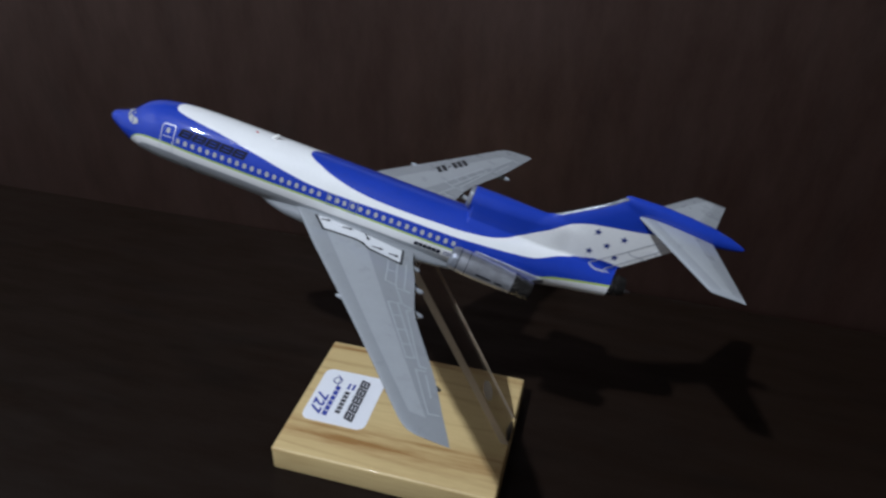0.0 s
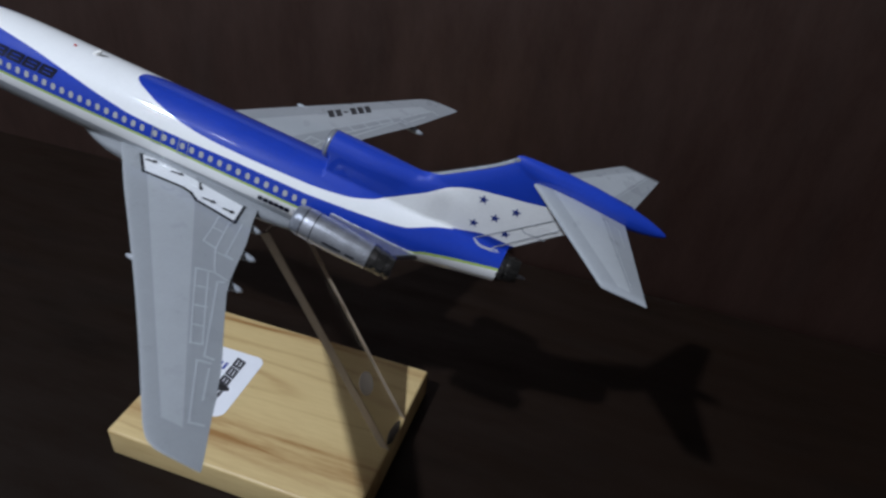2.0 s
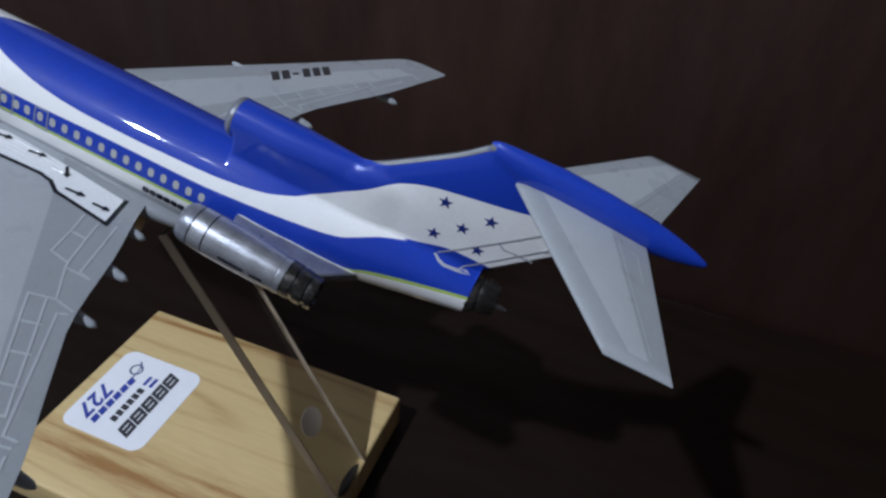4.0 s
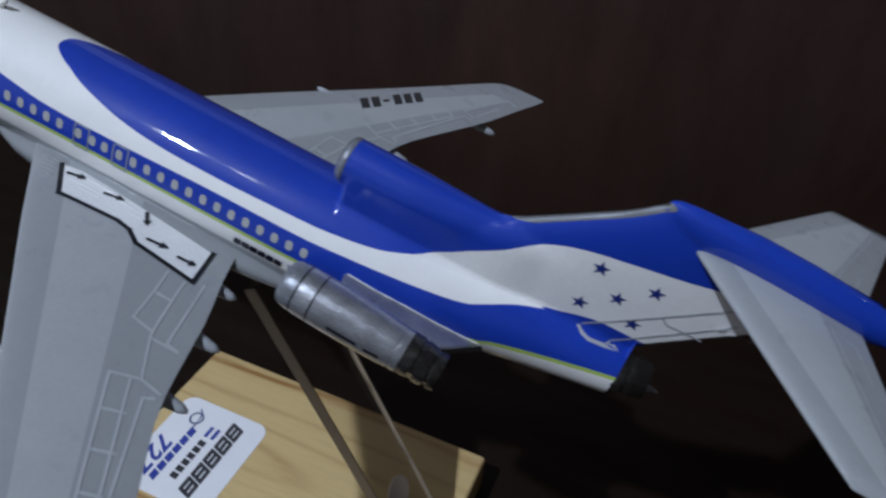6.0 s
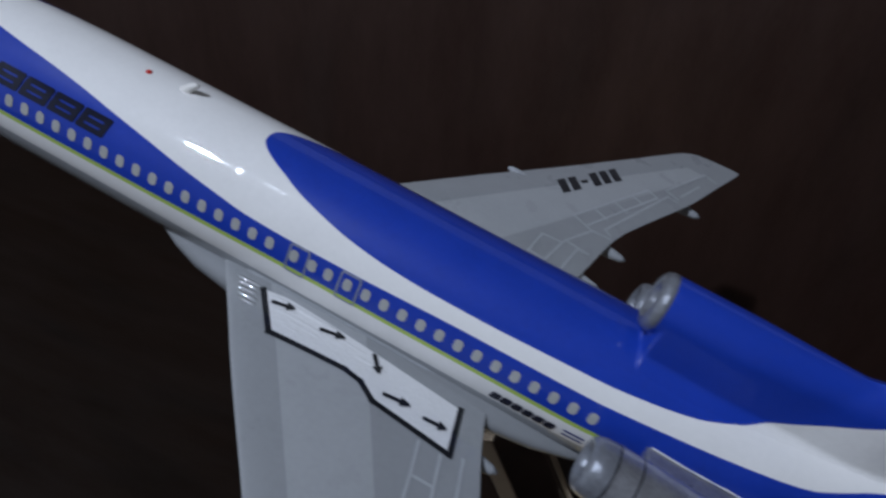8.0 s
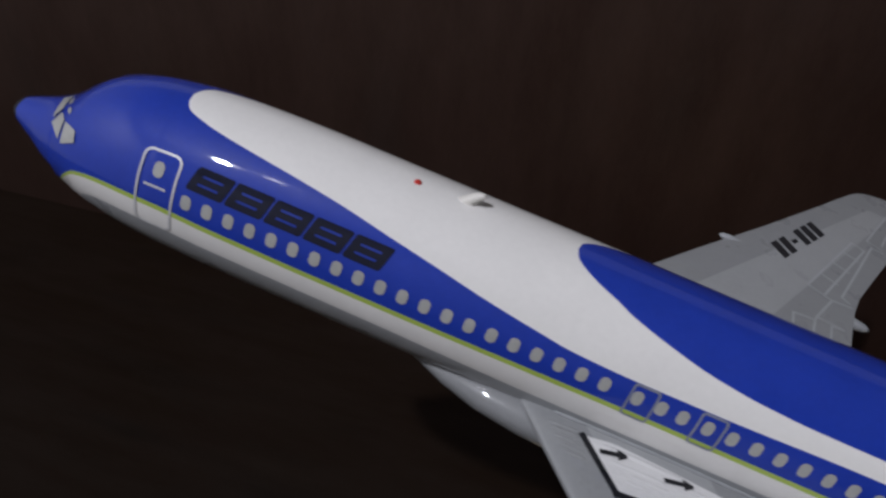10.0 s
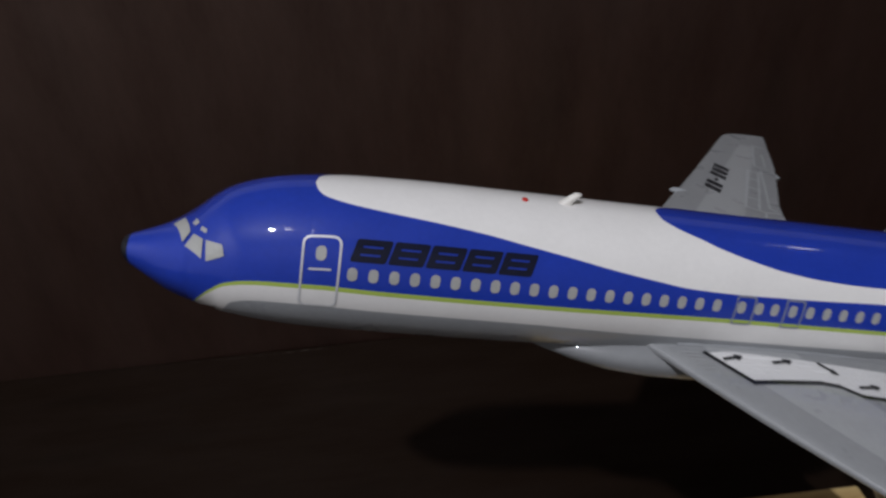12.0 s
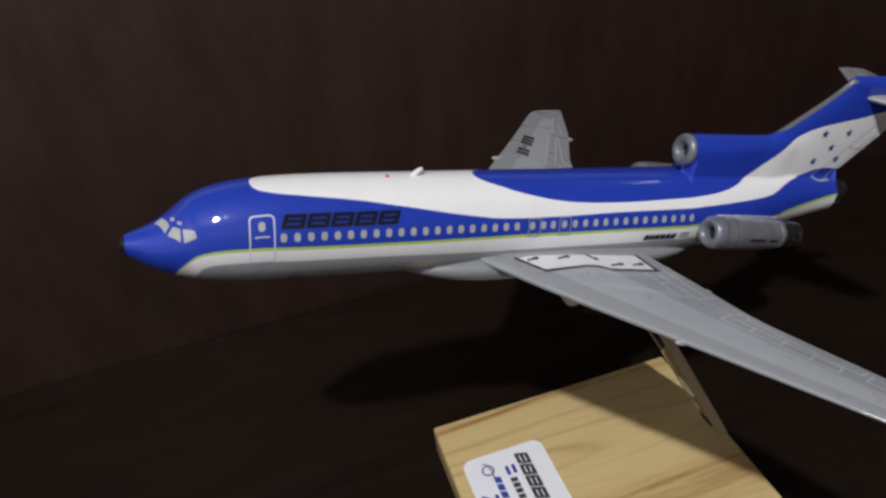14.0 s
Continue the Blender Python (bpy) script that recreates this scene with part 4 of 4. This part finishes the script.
whole.verts.index_update()
tail_piece("intake_duct", lambda x: x < 28.6, "blue roof duct of the middle engine")
fin = tail_piece("fin", lambda x: x >= 28.6, "blue fin with a white band")
whole.free()
bm = bmesh.new()
loft(bm, [[Vector((x + 0.05 * math.sin(t) * r, r * math.cos(t), 3.355 + r * math.sin(t))) * CM for t in (2 * math.pi * i / 40 for i in range(40))] for x, r in ((24.17, 0.72), (24.13, 0.752), (24.02, 0.748), (23.92, 0.70), (23.86, 0.62), (23.84, 0.53), (23.86, 0.44), (23.92, 0.36), (24.02, 0.30), (24.3, 0.27))], caps=False)
ring_ob = part("intake_ring", bm, LIP, plane, "dull silver intake lip")
bm = bmesh.new()
loft(bm, [[Vector((x, r * math.cos(t), 3.35 + r * math.sin(t))) * CM for t in (2 * math.pi * i / 32 for i in range(32))] for x, r in ((24.20, 0.285), (24.24, 0.2), (24.2, 0.12), (24.16, 0.03))])
part("intake_hub", bm, SOOT, ring_ob, "dark hub inside the intake", sharp=30)
on_fin = lambda u, v, lift=0.016: Vector((u, -max(tail_half(u, v), 0.0) - lift, v)) * CM
for u, v in ((31.95, 4.24), (33.59, 4.27), (32.8, 3.5), (31.95, 2.77), (33.57, 2.83)):
    bm = bmesh.new()
    pts = []
    for k in range(10):
        r = 0.27 if k % 2 == 0 else 0.108
        a = math.pi / 2 + math.pi * k / 5 + 0.12
        pts.append((u + r * math.cos(a), v + r * math.sin(a)))
    patch(bm, pts, on_fin, 2)
    part("star", bm, STAR, fin)
for pts in ([(35.51, 4.83), (34.96, 4.34), (33.94, 3.4), (32.83, 2.41), (32.27, 1.95), (32.47, 1.85), (32.72, 1.78), (33.22, 1.75), (33.83, 1.74)], [(35.9, 4.38), (35.33, 3.78), (34.32, 2.77), (33.67, 2.12), (33.28, 1.78)], [(34.14, 3.56), (34.36, 3.37), (34.77, 3.37), (35.4, 3.33)]):
    bm = bmesh.new()
    ribbon(bm, pts, 0.06, lambda u, v: on_fin(u, v, 0.025))
    part("rudder_line", bm, RUDDERLINE, fin)
bm = bmesh.new()
rings = []
for z in np.linspace(4.22, 6.92, 28):
    x0 = fin_lead(z) - 0.1
    while tail_half(x0, z) <= 0:
        x0 += 0.004
    reach = 0.20 * min(1.0, (z - 4.16) / 0.3)
    ring = []
    for i in range(15):
        t = -1 + 2 * i / 14
        back_off = reach * t * t
        ring.append(Vector((x0 + back_off - 0.014, math.copysign(max(tail_half(x0 + back_off, z), 0) + 0.012, t) if abs(t) > 0.02 else 0.0, z)) * CM)
    rings.append(ring)
loft(bm, rings, caps=False, closed=False)
part("leading_edge", bm, SILVER, fin, "dull silver leading edge")

bm = bmesh.new()
rings = []
for x, r, h, zc in bullet_rings:
    rings.append([Vector((x, r * math.cos(t), zc + h * math.sin(t))) * CM for t in (2 * math.pi * i / 28 for i in range(28))])
loft(bm, rings)
part("tail_bullet", bm, BLUE, plane, "pointed blue tail fairing")

for side in (-1, 1):
    bm = bmesh.new()
    rings, n = [], 20
    for k in range(15):
        u = k / 14
        ay = 0.1 + 5.25 * u
        x0 = 33.62 + 4.12 * u
        x1 = 38.2 + 1.5 * u
        zc = 6.08 - 0.06 * u
        end = max(0.0, (u - 0.93) / 0.07)
        h = (0.24 - 0.12 * u) * math.sqrt(max(1 - end * end, 0.03))
        ss = [(1 - math.cos(math.pi * i / (n - 1))) / 2 for i in range(n)]
        th = [(1.4845 * math.sqrt(s) - 0.63 * s - 1.758 * s * s + 1.4215 * s ** 3 - 0.5075 * s ** 4) * 2 * h + 0.012 for s in ss]
        ring = [Vector((x0 + (x1 - x0) * s, side * ay, zc + t)) * CM for s, t in zip(ss, th)]
        ring += [Vector((x0 + (x1 - x0) * s, side * ay, zc - t)) * CM for s, t in reversed(list(zip(ss, th)))]
        rings.append(ring)
    loft(bm, rings)
    stab = part("stabilizer", bm, STAB, plane, "swept grey tail plane")
    def on_stab(x, ay, side=side):
        u = (ay - 0.1) / 5.25
        x0, x1 = 33.62 + 4.12 * u, 38.2 + 1.5 * u
        s = min(max((x - x0) / (x1 - x0), 0), 1)
        return Vector((x, side * ay, 6.08 - 0.06 * u + 0.028 + (1.4845 * math.sqrt(s) - 0.63 * s - 1.758 * s * s + 1.4215 * s ** 3 - 0.5075 * s ** 4) * 2 * (0.24 - 0.12 * u))) * CM
    for pts in ([(37.3, 0.75), (38.95, 4.75)], [(37.75, 1.0), (38.0, 1.0), (38.35, 2.1)]):
        bm = bmesh.new()
        ribbon(bm, pts, 0.03, on_stab)
        part("panel_line", bm, WINGLINE, stab)

# ---- side engines with pylons
for side in (-1, 1):
    engine = tagged(new("engine"), "bare silver engine pod with dark exhaust")
    engine.parent = plane
    y = side * 2.97
    F, G = Vector((24.15, y, 0.66)) * CM, Vector((28.15, y, 0.36)) * CM
    bm = bmesh.new()
    K = 0.94
    prof = [(0.11, 0.30), (0.05, 0.33), (0.015, 0.38), (-0.005, 0.45), (-0.014, 0.54), (-0.012, 0.62), (0.004, 0.70), (0.03, 0.755), (0.09, 0.79), (0.118, 0.795), (0.12, 0.77), (0.13, 0.77), (0.132, 0.80), (0.26, 0.815), (0.262, 0.79), (0.272, 0.79), (0.274, 0.815), (0.5, 0.81), (0.75, 0.78), (0.93, 0.73), (0.935, 0.70), (0.95, 0.70), (0.952, 0.73), (1.0, 0.71), (1.0, 0.6)]
    revolve(bm, [(s, r * K * CM) for s, r in prof], F, G, n=48)
    for fc in bm.faces:
        fc.material_index = 1 if (fc.calc_center_median() - F).dot((G - F).normalized()) < 0.12 * (G - F).length else 0
    nacelle = part("nacelle", bm, [METAL, LIP], engine, sharp=35)
    for s0 in (0.125, 0.267):
        bm = bmesh.new()
        rr = float(np.interp(s0, [0.12, 0.27], [0.785, 0.80])) * K * CM
        revolve(bm, [(s0 - 0.009, rr - 0.0004), (s0 - 0.008, rr), (s0 + 0.008, rr), (s0 + 0.009, rr - 0.0004)], F, G, n=48)
        part("seam", bm, BLACK, nacelle, "thin dark seam")
    bm = bmesh.new()
    revolve(bm, [(0.08, 0.31 * CM), (0.085, 0.2 * CM), (0.06, 0.1 * CM), (0.045, 0.02 * CM)], F, G, n=32)
    part("fan_hub", bm, SOOT, engine, "dark hub inside the intake", sharp=30)
    bm = bmesh.new()
    H = G + (G - F).normalized() * 1.2 * CM
    revolve(bm, [(0, 0.55 * CM), (0, 0.665 * CM), (0.3, 0.66 * CM), (0.32, 0.6 * CM), (0.42, 0.6 * CM), (0.44, 0.65 * CM), (0.7, 0.62 * CM), (0.72, 0.54 * CM), (0.8, 0.54 * CM), (0.82, 0.6 * CM), (1, 0.56 * CM), (1, 0.46 * CM), (0.8, 0.42 * CM)], G, H, n=28)
    for v in bm.verts:
        v.co += Vector((noise.noise(v.co * 350), noise.noise(v.co * 350 + Vector((7, 0, 0))), noise.noise(v.co * 350 + Vector((0, 7, 0))))) * 0.0006
    part("exhaust", bm, SOOT, engine, "burnt dark exhaust nozzle", sharp=30)
    if side < 0:
        ax = (G - F).normalized()
        for s0, s1, deg in ((0.44, 0.68, 3), (0.74, 0.86, 1)):
            bm = bmesh.new()
            rows = []
            for k in range(7):
                s = s0 + (s1 - s0) * k / 6
                r = float(np.interp(s, [0.5, 0.75, 0.93], [0.81, 0.78, 0.73])) * K + 0.02
                rows.append([bm.verts.new(F.lerp(G, s) + Vector((0, -math.cos(radians(d)), math.sin(radians(d)))) * r * CM) for d in (deg - 4.5, deg, deg + 4.5)])
            for a, b in zip(rows, rows[1:]):
                for j in range(2):
                    bm.faces.new((a[j], a[j + 1], b[j + 1], b[j]))
            part("vent_slot", bm, BLACK, engine)
    bm = bmesh.new()
    outline = [(25.35, 1.6), (25.5, 2.25), (26.5, 2.35), (28.4, 2.6), (28.9, 2.35), (30.15, 1.1), (30.1, 0.7), (27, 0.9)]
    zt = lambda x: float(np.interp(x, [25.3, 27.5, 30.1], [0.84, 0.62, 0.2]))
    rings = [[Vector((x, side * yy, zt(x) - k)) * CM for x, yy in outline] for k in (0.0, 0.16, 0.34)]
    loft(bm, rings)
    bmesh.ops.bevel(bm, geom=[e for e in bm.edges], offset=0.0004, segments=2, affect="EDGES")
    pylon = part("pylon", bm, METAL, engine, "silver engine pylon", smooth=False)
    # glossy bead of glue where the pylon meets the fuselage
    bm = bmesh.new()
    rings = []
    for x in np.linspace(25.5, 30.0, 28):
        z = zt(x) + 0.03
        q = (z - MID(x)) / (TOP(x) - MID(x) if z > MID(x) else MID(x) - BOTTOM(x))
        w = WIDE(x) * math.sqrt(max(1 - q * q, 0)) * (1.0 if side < 0 else 1.05) + 0.01
        r = 0.02 + 0.01 * noise.noise(Vector((x * 3, side, 0)))
        rings.append([Vector((x, side * (w + r * math.cos(t)), z + r * math.sin(t))) * CM for t in (2 * math.pi * i / 10 for i in range(10))])
    loft(bm, rings)
    part("glue_bead", bm, WHITE, pylon, "glossy bead of glue")

# ---- tail exhaust
bm = bmesh.new()
a, b = Vector((33.92, 0, 0.86)) * CM, Vector((35.0, 0, 0.98)) * CM
revolve(bm, [(0, 0.76 * CM), (0.12, 0.78 * CM), (0.35, 0.74 * CM), (0.37, 0.66 * CM), (0.5, 0.66 * CM), (0.52, 0.7 * CM), (0.85, 0.62 * CM), (1, 0.58 * CM), (1, 0.46 * CM), (0.7, 0.4 * CM)], a, b, n=28)
part("tail_exhaust", bm, SOOT, plane, "burnt dark tail exhaust", sharp=30)
bm = bmesh.new()
revolve(bm, [(0, 0.12 * CM), (0.7, 0.1 * CM), (1, 0.04 * CM)], Vector((34.8, 0, 0.72)) * CM, Vector((35.45, 0, 0.75)) * CM, n=14)
part("tail_cone", bm, METAL, plane)
